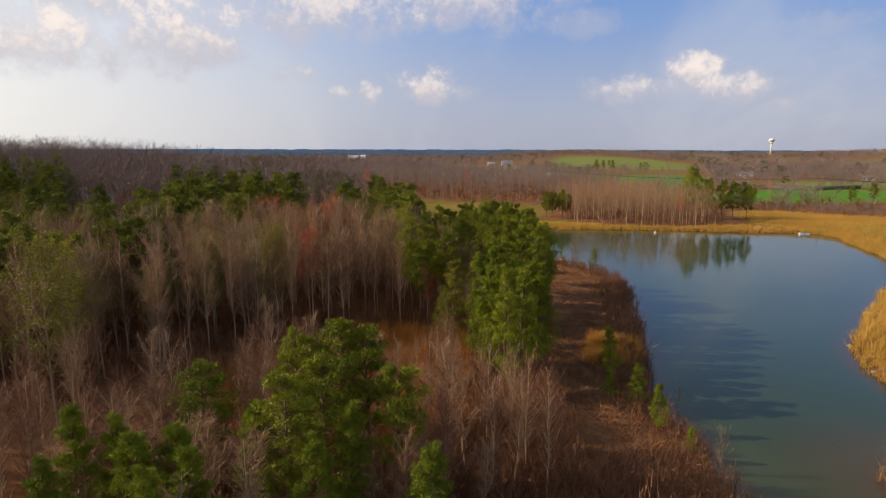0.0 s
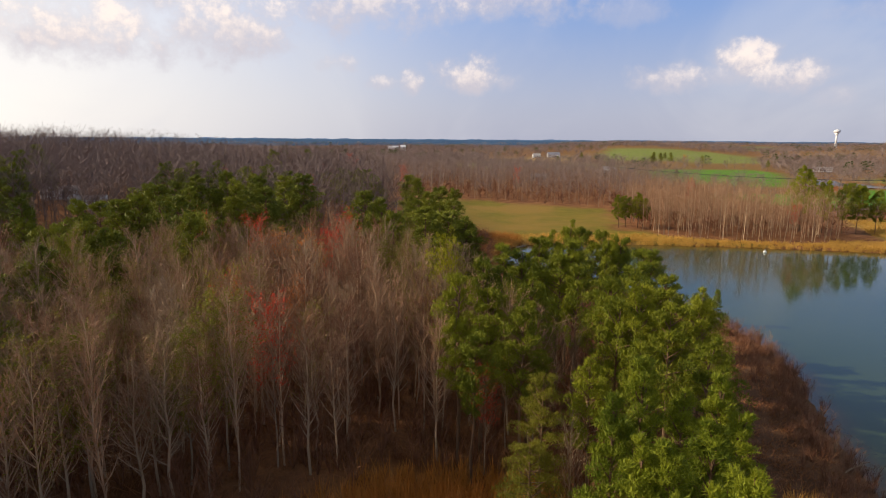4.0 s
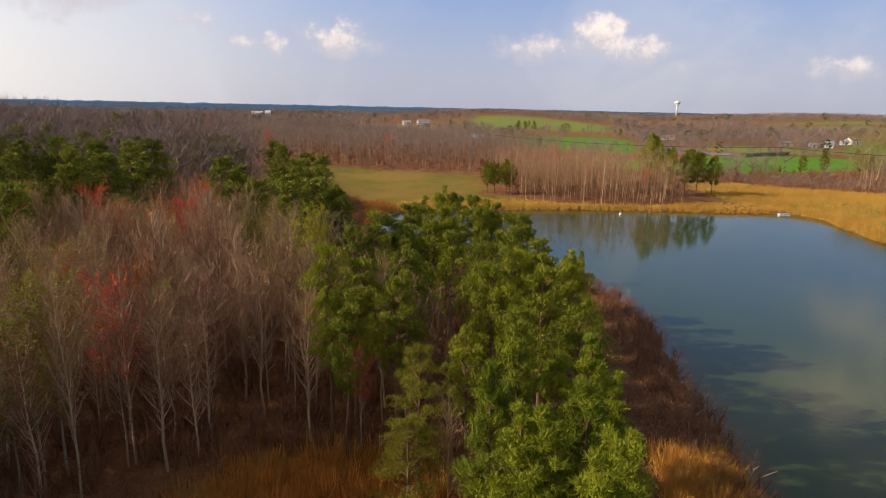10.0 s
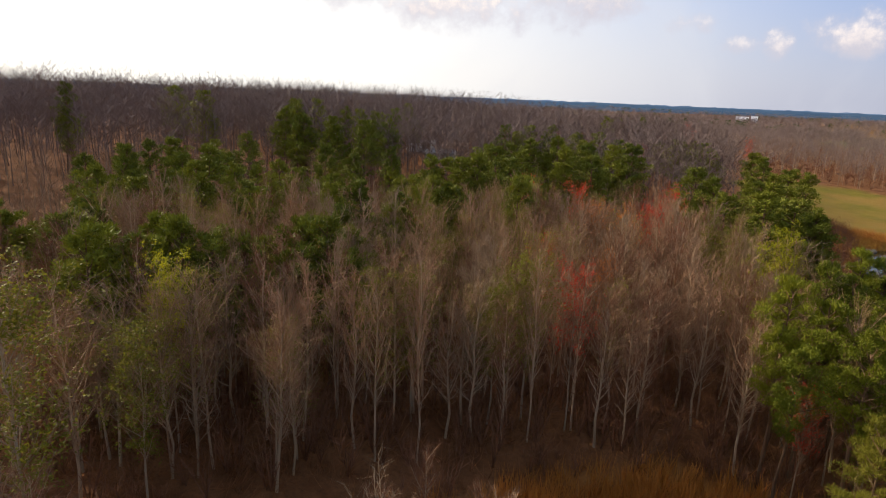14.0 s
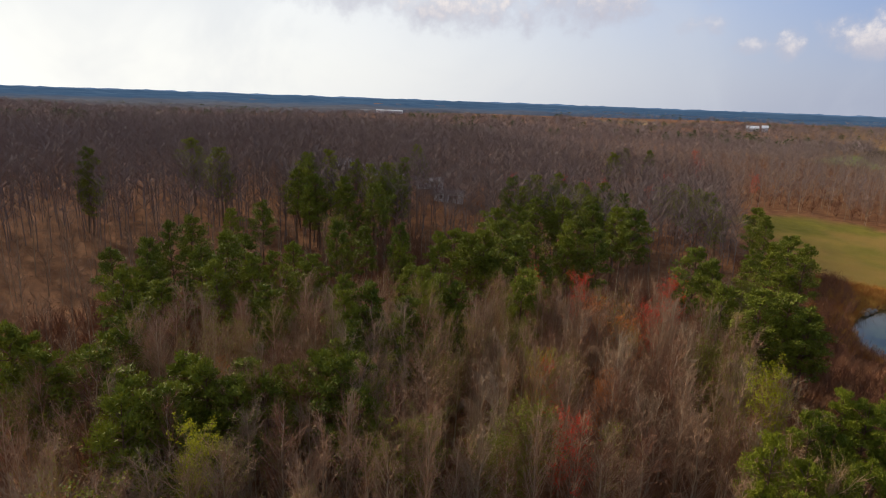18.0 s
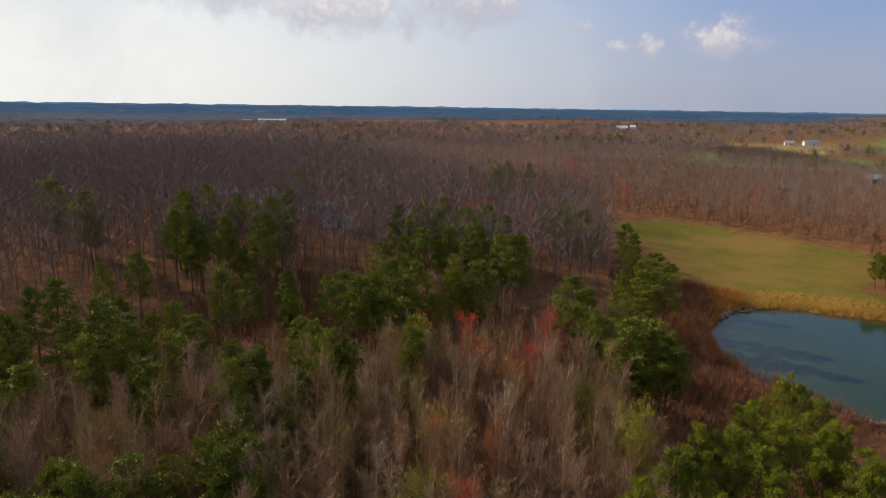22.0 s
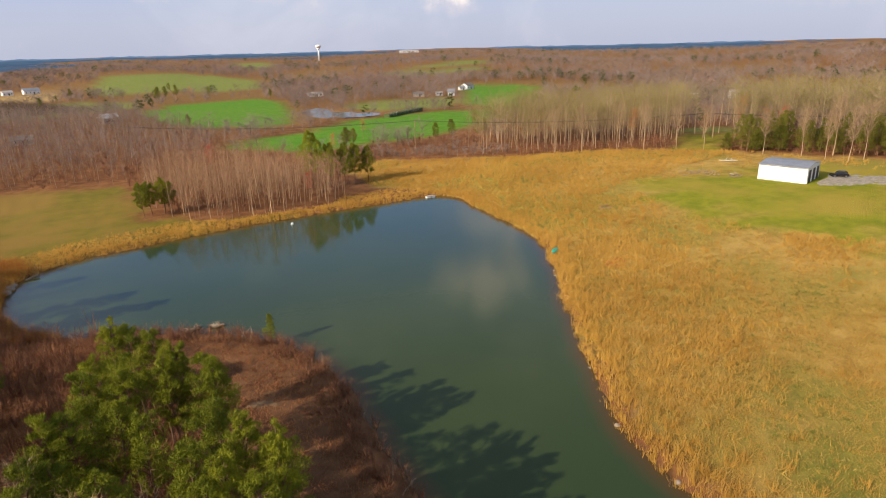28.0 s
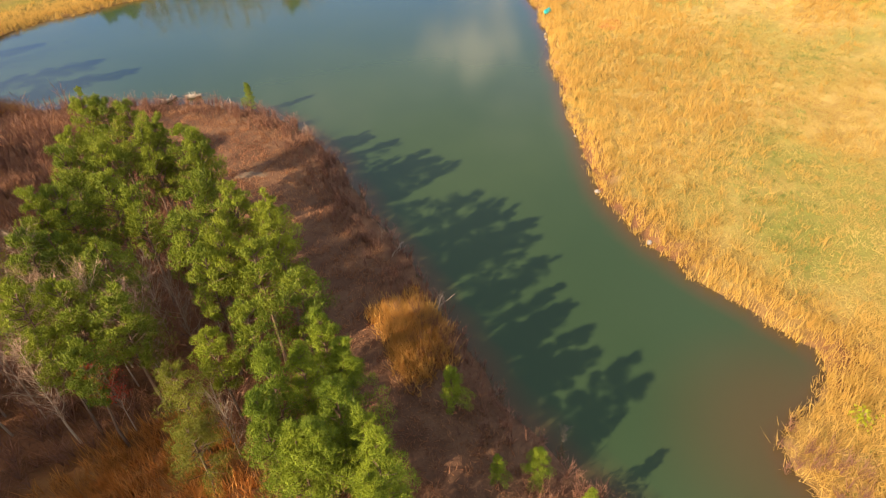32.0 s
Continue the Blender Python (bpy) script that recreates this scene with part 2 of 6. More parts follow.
LIME = leafy("young_lime_leaves", (0.24, 0.26, 0.012), (0.46, 0.46, 0.025), 0.5, 0.4)
RED = leafy("red_buds", (0.52, 0.045, 0.03), (0.74, 0.12, 0.065))
ORANGE = leafy("orange_buds", (0.48, 0.145, 0.03), (0.68, 0.26, 0.06))
STRAW = leafy("golden_straw", (0.40, 0.235, 0.05), (0.71, 0.475, 0.125), 0.06, 0.25)
STRAW_TAN = leafy("tan_straw", (0.36, 0.245, 0.06), (0.62, 0.455, 0.145), 0.06, 0.25)
ORANGE_STRAW = leafy("orange_straw", (0.46, 0.235, 0.055), (0.74, 0.44, 0.115), 0.1, 0.3)
STRAW_RED = leafy("rusty_straw", (0.36, 0.145, 0.034), (0.66, 0.32, 0.08), 0.1, 0.3)
BRUSH = leafy("brown_brush", (0.23, 0.096, 0.045), (0.44, 0.22, 0.105), 0.15, 0.2)
GREEN_TUFT = leafy("green_tuft", (0.10, 0.15, 0.03), (0.24, 0.28, 0.06), 0.1, 0.2)


def plain(name, colour, rough=0.6, metal=0.0, spec=0.4, wear=0.25, scale=2.0):
    return varied(name, tuple(c * (1 - wear) for c in colour), colour, scale, rough, spec, by=None, metal=metal, warm=False)


# ---- meshes ----


class Soup:
    """Gathers vertices and triangles, each with the number of its material."""

    def __init__(self):
        self.v, self.f, self.m, self.n = [], [], [], 0

    def add(self, verts, faces, mat=0):
        verts, faces = np.asarray(verts, float).reshape(-1, 3), np.asarray(faces, int).reshape(-1, 3)
        self.v.append(verts)
        self.f.append(faces + self.n)
        self.m.append(np.full(len(faces), mat, int) if np.isscalar(mat) else np.asarray(mat, int))
        self.n += len(verts)

    def arrays(self):
        return np.concatenate(self.v), np.concatenate(self.f), np.concatenate(self.m)

    def mesh(self, name, mats, smooth=False):
        v, f, m = self.arrays()
        return build_mesh(name, v, f, m, mats, smooth)


def build_mesh(name, v, f, m, mats, smooth=False):
    me = bpy.data.meshes.new(name)
    me.vertices.add(len(v))
    me.vertices.foreach_set("co", np.asarray(v, np.float32).ravel())
    me.loops.add(len(f) * 3)
    me.loops.foreach_set("vertex_index", np.asarray(f, np.int32).ravel())
    me.polygons.add(len(f))
    me.polygons.foreach_set("loop_start", np.arange(0, len(f) * 3, 3, dtype=np.int32))
    me.polygons.foreach_set("material_index", np.asarray(m, np.int32))
    me.polygons.foreach_set("use_smooth", np.full(len(f), smooth))
    for mat in mats:
        me.materials.append(mat)
    me.update(calc_edges=True)
    return me


def tube(soup, points, radii, sides=5, mat=0):
    """A tapered tube along a line of points."""
    points = np.asarray(points, float)
    rings = []
    for i, p in enumerate(points):
        d = points[min(i + 1, len(points) - 1)] - points[max(i - 1, 0)]
        d = d / (np.linalg.norm(d) + 1e-9)
        a = np.cross(d, (0.31, 0.95, 0.1))
        a /= np.linalg.norm(a) + 1e-9
        b = np.cross(d, a)
        ang = np.arange(sides) * 2 * np.pi / sides
        rings.append(p + radii[i] * (np.cos(ang)[:, None] * a + np.sin(ang)[:, None] * b))
    v = np.concatenate(rings)
    f = []
    for i in range(len(points) - 1):
        for k in range(sides):
            a, b = i * sides + k, i * sides + (k + 1) % sides
            f += [(a, b, b + sides), (a, b + sides, a + sides)]
    soup.add(v, f, mat)


def slivers(soup, base, tip, width, rng, mat=0):
    """Thin triangles, one for each pair of base and tip."""
    base, tip = np.asarray(base, float), np.asarray(tip, float)
    side = np.cross(tip - base, rng.normal(size=base.shape))
    side /= np.linalg.norm(side, axis=1, keepdims=True) + 1e-9
    w = np.broadcast_to(np.asarray(width, float), (len(base),))[:, None] / 2
    v = np.stack([base - side * w, base + side * w, tip], 1).reshape(-1, 3)
    soup.add(v, np.arange(len(v)).reshape(-1, 3), mat)


def unit(v):
    return v / (np.linalg.norm(v, axis=-1, keepdims=True) + 1e-9)


def bare_tree(seed, h, limbs=18, twigs=9, lean=0.03, spread=0.17, low=0.3, leaf=0, leaf_size=0.22, thick=1.0, leaf_low=0.0, fine=0.02):
    """Trunk soup and crown soup of a leafless or budding tree of height h."""
    rng = np.random.default_rng(seed)
    trunk, crown = Soup(), Soup()
    n = 6
    z = np.linspace(0, 1, n)
    off = np.cumsum(rng.normal(0, lean * h / n, (n, 2)), 0)
    off[0] = 0
    line = np.c_[off, z * h]
    r0 = 0.0058 * h * thick
    tube(trunk, line, r0 * (1 - z * 0.93) + 0.012, 5)
    at = lambda s: np.array([np.interp(s, z, line[:, k]) for k in range(3)])
    tips = []
    for i in range(limbs):
        s = low + (0.97 - low) * (i + rng.random()) / limbs
        p = at(s)
        a = rng.random() * 6.283
        length = h * spread * (0.3 + 0.85 * math.sin(math.pi * (0.18 + 0.74 * (s - low) / (1 - low)))) * rng.uniform(0.6, 1.35)
        up = rng.uniform(1.0, 2.6)
        d = unit(np.array([np.cos(a), np.sin(a), up]))
        mid = p + d * length * 0.5
        end = mid + unit(d + (0, 0, 0.35)) * length * 0.6
        tube(crown, [p, mid, end], [r0 * 0.36 * (1.1 - s) + 0.014, r0 * 0.2 * (1.1 - s) + 0.011, 0.006], 3, 0)
        k = rng.random((twigs, 1))
        base = np.where(k < 0.5, p + (mid - p) * k * 2, mid + (end - mid) * (k * 2 - 1))
        way = unit(d + rng.normal(0, 0.55, (twigs, 3)) + (0, 0, 0.3))
        tip = base + way * length * rng.uniform(0.25, 0.6, (twigs, 1))
        slivers(crown, base, tip, fine * 1.25 * thick, rng, 1)
        b2 = base + (tip - base) * rng.uniform(0.3, 0.8, (twigs, 1))
        t2 = b2 + unit(way + rng.normal(0, 0.6, (twigs, 3))) * length * rng.uniform(0.15, 0.35, (twigs, 1))
        slivers(crown, b2, t2, fine * thick, rng, 1)
        tips += [tip, t2]
    if leaf:
        tips = np.concatenate(tips)
        tips = tips[tips[:, 2] > leaf_low * h]
        c = tips[rng.integers(0, len(tips), leaf)] + rng.normal(0, 0.12, (leaf, 3))
        slivers(crown, c, c + rng.normal(0, 1, (leaf, 3)) * leaf_size * 0.6, leaf_size, rng, 2)
    return to_height(trunk, crown, h)


def to_height(trunk, crown, h):
    """Scales a tree in height so that its highest twig ends at h."""
    k = h / max(v[:, 2].max() for v in crown.v)
    for v in trunk.v + crown.v:
        v[:, 2] *= k
    return trunk, crown


def pine_tree(seed, h, limbs=38, tufts=14, blades=22, low=0.4, width=0.18, needle=0.32, blade=0.04, cone=0.0, clump=1.0):
    """Trunk soup and crown soup of a pine: a tapered stem and rising limbs that carry clumps of upright needle tufts.
    cone: 0 for the rounded crown of an old tree, 1 for the pointed one of a young tree."""
    rng = np.random.default_rng(seed)
    trunk, crown = Soup(), Soup()
    z = np.linspace(0, 1, 6)
    off = np.cumsum(rng.normal(0, 0.008 * h, (6, 2)), 0)
    off[0] = 0
    line = np.c_[off, z * h * 0.95]
    tube(trunk, line, 0.0115 * h * (1 - 0.88 * z), 6)
    at = lambda s: np.array([np.interp(s, z, line[:, k]) for k in range(3)])
    lop = rng.uniform(0, 6.28), rng.uniform(0.1, 0.35)
    for i in range(limbs):
        k = ((i + rng.random()) / limbs) ** 0.85
        s = low + (0.99 - low) * k
        a = i * 2.4 + rng.normal(0, 0.45)
        old = (0.3 + 0.78 * math.sin(math.pi * (0.1 + 0.72 * k))) * (1 - 0.6 * k ** 3)
        young = 1.08 * (1 - k) ** 0.8 + 0.06
        reach = h * width * (old * (1 - cone) + young * cone) * rng.uniform(0.68, 1.18) * (1 + lop[1] * math.cos(a - lop[0]))
        out = np.array([math.cos(a), math.sin(a), 0.0])
        side = np.array([-math.sin(a), math.cos(a), 0.0])
        p = at(max(0.05, s - 0.06 - 0.04 * (1 - k)))
        c = at(s) + out * reach + (0, 0, rng.normal(0.1, 0.2))
        mid = (p + c) / 2 - (0, 0, 0.06)
        if blades > 7:
            tube(crown, [p, mid, c], [0.05, 0.034, 0.014], 3, 0)
        ball = (0.17 + 0.16 * reach) * clump
        inner = p + (c - p) * rng.uniform(0.5, 0.75) + side * rng.normal(0, 0.22 * reach) + (0, 0, 0.5 * ball)
        for heart, r in ((c, ball * rng.uniform(0.8, 1.2)), (inner, ball * rng.uniform(0.65, 1.0))):
            n = tufts * blades // 2
            face = unit(rng.normal(0, 1, (n, 3)) + (0, 0, 0.3))
            mids = heart + face * r * rng.uniform(0.7, 1.05, (n, 1)) * (1.1, 1.1, 0.85)
            way = unit(rng.normal(0, 0.55, mids.shape) + face * 0.4 + (0, 0, 0.75))
            # needles lie like shingles, so that each clump has a lit and a shaded side
            flat = unit(np.cross(way, face + rng.normal(0, 0.3, face.shape))) * blade / 2
            tip = mids + way * needle * rng.uniform(0.6, 1.2, (n, 1))
            crown.add(np.stack([mids - flat, mids + flat, tip], 1).reshape(-1, 3), np.arange(n * 3).reshape(-1, 3), 1)
    return to_height(trunk, crown, h)


def haze_tree(seed, h, twigs=60, width=0.08, spread=0.2, low=0.25, trunk=0.07, leaf=0, leaf_size=0.3):
    """One cheap far tree: a thin stem and a fan of rising twigs in a rounded crown."""
    rng = np.random.default_rng(seed)
    s = Soup()
    lean = rng.normal(0, 0.03 * h, 2)
    tube(s, [(0, 0, 0), (*lean, h * 0.9)], [trunk, trunk * 0.25], 3, 0)
    k = rng.uniform(low, 0.93, (twigs, 1))
    base = np.c_[lean * k, h * k] * 1.0
    a = rng.uniform(0, 6.283, twigs)
    reach = h * spread * (0.25 + 0.8 * np.sin(np.pi * (0.15 + 0.75 * (k[:, 0] - low) / (1 - low)))) * rng.uniform(0.3, 1.25, twigs)
    tip = base + np.c_[np.cos(a) * reach, np.sin(a) * reach, reach * rng.uniform(0.4, 1.6, twigs)]
    first = twigs // 3
    slivers(s, base[:first], tip[:first], width * 1.2, rng, 1)
    j = rng.integers(0, first, twigs - first)
    q = base[j] + (tip[j] - base[j]) * rng.uniform(0.3, 1.0, (twigs - first, 1))
    slivers(s, q, q + unit(tip[j] - base[j] + rng.normal(0, 0.9, (twigs - first, 3)) + (0, 0, 0.5)) * h * rng.uniform(0.05, 0.12, (twigs - first, 1)), width, rng, 1)
    if leaf:
        c = tip[rng.integers(0, twigs, leaf)] * (0.86, 0.86, 0.965)
        c = c[c[:, 2] > 0.6 * h]
        c = c + rng.normal(0, 0.009 * h, c.shape)
        slivers(s, c, c + rng.normal(0, 1, c.shape) * leaf_size * 0.7, leaf_size, rng, 2)
    k2 = h / max(v[:, 2].max() for v in s.v)
    for v in s.v:
        v[:, 2] *= k2
    return s


def part(name, data, parent, label=""):
    ob = new(name, data)
    ob.parent = parent
    if label:
        tagged(ob, label)
    return ob


def scattered(soups, places, turns, scales):
    """Vertices, faces and material numbers of many copies of the given soups."""
    vs, fs, ms, n = [], [], [], 0
    ready = [s.arrays() if isinstance(s, Soup) else s for s in soups]
    for i, (p, a, s) in enumerate(zip(places, turns, scales)):
        v, f, m = ready[i % len(ready)]
        c, sn = math.cos(a), math.sin(a)
        w = np.empty_like(v)
        sx = s if np.isscalar(s) else s[0]
        sz = s if np.isscalar(s) else s[1]
        w[:, 0] = (v[:, 0] * c - v[:, 1] * sn) * sx + p[0]
        w[:, 1] = (v[:, 0] * sn + v[:, 1] * c) * sx + p[1]
        w[:, 2] = v[:, 2] * sz + p[2]
        vs.append(w)
        fs.append(f + n)
        ms.append(m)
        n += len(v)
    return np.concatenate(vs), np.concatenate(fs), np.concatenate(ms)


def joined(a, b):
    """Trunk and crown as one soup; the trunk takes the first material."""
    s = Soup()
    v, f, m = a.arrays()
    s.add(v, f, 0)
    v, f, m = b.arrays()
    s.add(v, f, m)
    return s

# ---- plan: shore, fields, ground ----
SHORE = [(98, 150), (94, 136), (89, 119), (84, 109), (75, 98), (66, 89), (61, 82.5), (54, 75), (46.5, 66), (43, 59), (41.5, 52), (41, 45), (40.5, 39.5),
         (36, 38.2), (30.5, 38), (28.5, 34), (27, 22), (31, 4), (34, -18), (26, -26), (19, -12), (17, 8), (18, 26), (19, 36), (19, 48), (20, 55), (22, 62), (24, 69), (25.5, 76),
         (28, 86), (29.5, 93), (29.5, 101), (27, 109), (23, 114), (19, 118), (12, 123), (4, 130), (1, 137), (0, 146), (2, 154), (6, 160), (14, 163.5), (23, 164),
         (38, 164.5), (56, 163), (70, 161), (84, 158.5), (93, 157.5), (97, 155)]


def smooth_loop(points, steps=6, wiggle=0.0, seed=3):
    p, out = np.array(points, float), []
    rng = np.random.default_rng(seed)
    for i in range(len(p)):
        a, b, c, d = p[i - 1], p[i], p[(i + 1) % len(p)], p[(i + 2) % len(p)]
        for s in np.arange(steps) / steps:
            out.append(0.5 * ((2 * b) + (c - a) * s + (2 * a - 5 * b + 4 * c - d) * s * s + (3 * b - a - 3 * c + d) * s ** 3))
    return np.array(out) + rng.normal(0, wiggle, (len(out), 2))


def inside(poly, x, y):
    poly, res = np.asarray(poly, float), np.zeros(np.shape(x), bool)
    for (ax, ay), (bx, by) in zip(poly, np.roll(poly, -1, 0)):
        if ay != by:
            res ^= ((ay > y) != (by > y)) & (x < (bx - ax) * (y - ay) / (by - ay) + ax)
    return res


def edge_distance(poly, x, y):
    """Distance to a closed line, below zero within."""
    poly = np.asarray(poly, float)
    best = np.full(np.shape(x), 1e9)
    for a, b in zip(poly, np.roll(poly, -1, 0)):
        d = b - a
        s = np.clip(((x - a[0]) * d[0] + (y - a[1]) * d[1]) / (d @ d + 1e-9), 0, 1)
        best = np.minimum(best, (x - a[0] - s * d[0]) ** 2 + (y - a[1] - s * d[1]) ** 2)
    return np.sqrt(best) * np.where(inside(poly, x, y), -1, 1)


def step(a, b, v):
    s = np.clip((v - a) / (b - a), 0, 1)
    return s * s * (3 - 2 * s)


POND = smooth_loop(SHORE, 5, 0.22)
FAR_POND = smooth_loop([(176, 383), (190, 390), (186, 362), (197, 339), (188, 328), (170, 336), (162, 350)], 4)
LAWN = [(124, 118), (137, 114), (150, 108), (175, 96), (190, 60), (185, 20), (140, 22), (122, 50), (116, 70), (113, 88), (117, 104)]
EAST_FIELD = [(97, 160), (88, 176), (98, 204), (109, 209), (121, 198), (139, 184), (153, 171), (169, 139), (182, 124), (193, 98), (204, 60), (200, 10), (150, -60), (30, -60), (30, 36), (42, 38), (44, 56), (60, 80), (86, 108)]
NW_FIELD = [(-33, 227), (-13, 246), (4, 241), (36, 226), (34, 206), (31, 184), (46, 168), (60, 165), (12, 164), (-3, 165), (-9, 174), (-14, 190)]
CLEARING = [(-15, 58), (-8, 66), (-2, 67.5), (2.5, 66), (3, 58), (1.5, 50), (3, 42), (-4, 36), (-16, 40), (-20, 48)]
BANK = [(10, 36), (19, 36), (21, 55), (25, 69), (29, 86), (30.5, 100), (27, 110), (20, 116), (14, 114), (16, 100), (17, 84), (14, 72), (11, 60), (9.5, 48)]
GREEN_FIELDS = [
    ((103, 468), (139, 516), (180, 525), (204, 499), (198, 463), (159, 369), (136, 324), (124, 322), (108, 344), (96, 354), (92, 397)),
    ((86, 281), (104, 287), (127, 291), (165, 311), (184, 314), (215, 313), (240, 304), (261, 306), (223, 265), (187, 249), (157, 238), (135, 243), (114, 241), (101, 243), (92, 259), (83, 269)),
    ((254, 279), (330, 330), (420, 420), (380, 470), (300, 380), (262, 330)),
]
POLE_GAP = [(172, 134), (181, 124), (216, 139), (208, 153)]
PALE_FIELDS = [
    ((112, 695), (179, 939), (236, 960), (279, 887), (304, 747), (267, 640), (228, 608), (207, 637), (143, 652)),
    ((-35, 489), (-22, 597), (6, 659), (80, 624), (125, 578), (112, 511), (86, 505), (67, 515), (60, 482), (15, 495)),
    ((218, 403), (256, 405), (288, 393), (285, 357), (238, 330), (202, 349), (198, 367)),
    ((413, 645), (466, 641), (534, 599), (501, 563), (430, 594), (398, 614)),
    ((463, 714), (547, 723), (676, 751), (572, 640), (497, 660)),
    ((576, 1479), (666, 1512), (438, 1015), (409, 1042)),
    ((240, 165), (232, 142), (220, 140), (216, 152), (228, 170)),
]
TAN_FIELDS = [((3, 782), (102, 779), (85, 654), (6, 678)), ((-467, 1129), (-413, 1293), (-313, 1255), (-280, 1103), (-438, 1072))]


def ground_height(x, y):
    """Height of the land at places given as arrays."""
    x, y = np.asarray(x, float), np.asarray(y, float)
    near = (x > -40) & (x < 140) & (y > -60) & (y < 210)
    sd = np.full(x.shape, 60.0)
    if near.any():
        sd[near] = edge_distance(POND, x[near], y[near])
    bank = np.where(sd > 0, 0.45 * (1 - np.exp(-np.maximum(sd, 0) / 1.6)) + 0.5 * (1 - np.exp(-np.maximum(sd, 0) / 14)), -np.minimum(2.2, 0.12 + 0.28 * np.abs(sd)))
    east = 3.9 * step(62, 150, x) * step(185, 140, y) * step(-0.5, 16, sd)
    west = 6.5 * step(-30, -150, x) * step(420, 250, y) + 1.2 * step(8, -30, x)
    wide = 2.2 * np.sin(x * 0.0071 + 1.0) * np.sin(y * 0.0063 + 0.4) * step(220, 420, np.hypot(x, y - 60))
    roll = 6.0 * step(500, 1500, np.hypot(x, y)) * (0.5 + 0.5 * np.sin(x * 0.0023 + 2) * np.cos(y * 0.0019))
    hill = 12.0 * step(480, 1050, np.hypot(x, y)) * step(0, 16, np.degrees(np.arctan2(x, y - 30))) * step(100, 70, np.degrees(np.arctan2(x, y - 30))) * (0.7 + 0.3 * np.sin(np.arctan2(x, y - 30) * 11.0))
    rough = 0.12 * np.sin(x * 0.9 + np.sin(y * 0.7)) * np.sin(y * 1.1 + 0.5 * x) * (sd > 0.8)
    pond2 = (x > 150) & (x < 210) & (y > 318) & (y < 400)
    dip = np.zeros(x.shape)
    if pond2.any():
        d2 = edge_distance(FAR_POND, x[pond2], y[pond2])
        dip[pond2] = np.where(d2 < 0, -1.2, 0)
    pad = step(16, 10, np.hypot(x - 154, y - 92))
    return (bank + east + west + wide + roll + hill + rough + dip) * (1 - pad) + 4.95 * pad


def height(x, y):
    return float(ground_height(np.array([x]), np.array([y]))[0])


def cover_masks(x, y):
    """Shares of straw, lawn, bright green, leaf litter ... at places, each 0 to 1."""
    wob = 3.0 * np.sin(x * 0.31 + 1.7 * np.sin(y * 0.23)) + 1.6 * np.sin(y * 0.77 + x * 0.4)
    soft = lambda poly, w: step(w, -w, edge_distance(poly, x, y) + wob * w * 0.18)
    straw = soft(EAST_FIELD, 3.0)
    lawn = np.maximum(soft(LAWN, 9.0), 0.8 * soft(POLE_GAP, 3.0))
    olive = soft(NW_FIELD, 3.0)
    rust = np.maximum(soft(CLEARING, 2.0), 0)
    bank = soft(BANK, 1.6)
    green, pale, tan = np.zeros(x.shape), np.zeros(x.shape), np.zeros(x.shape)
    for p in GREEN_FIELDS:
        green = np.maximum(green, step(4, -4, edge_distance(p, x, y)))
    for p in PALE_FIELDS:
        pale = np.maximum(pale, step(6, -6, edge_distance(p, x, y)))
    for p in TAN_FIELDS:
        tan = np.maximum(tan, step(6, -6, edge_distance(p, x, y)))
    far = step(240, 420, np.hypot(x, y)) * step(-150, 0, x)
    pale = np.maximum(pale, far * 0.1)
    pale = np.maximum(pale, far * 0.2 * step(-0.2, 0.5, np.sin(x * 0.021 + 1.2 * np.sin(y * 0.013)) * np.sin(y * 0.017 + 1.0)))
    return straw, lawn, olive, rust, bank, green, pale, tan


def axis_steps(lo, hi, fine, reach, grow):
    mid = list(np.arange(lo, hi + fine, fine))
    up, s = [mid[-1]], fine
    while up[-1] < reach:
        s *= grow
        up.append(up[-1] + s)
    down, s = [mid[0]], fine
    while down[-1] > -reach:
        s *= grow
        down.append(down[-1] - s)
    return np.array(down[:0:-1] + mid + up[1:])


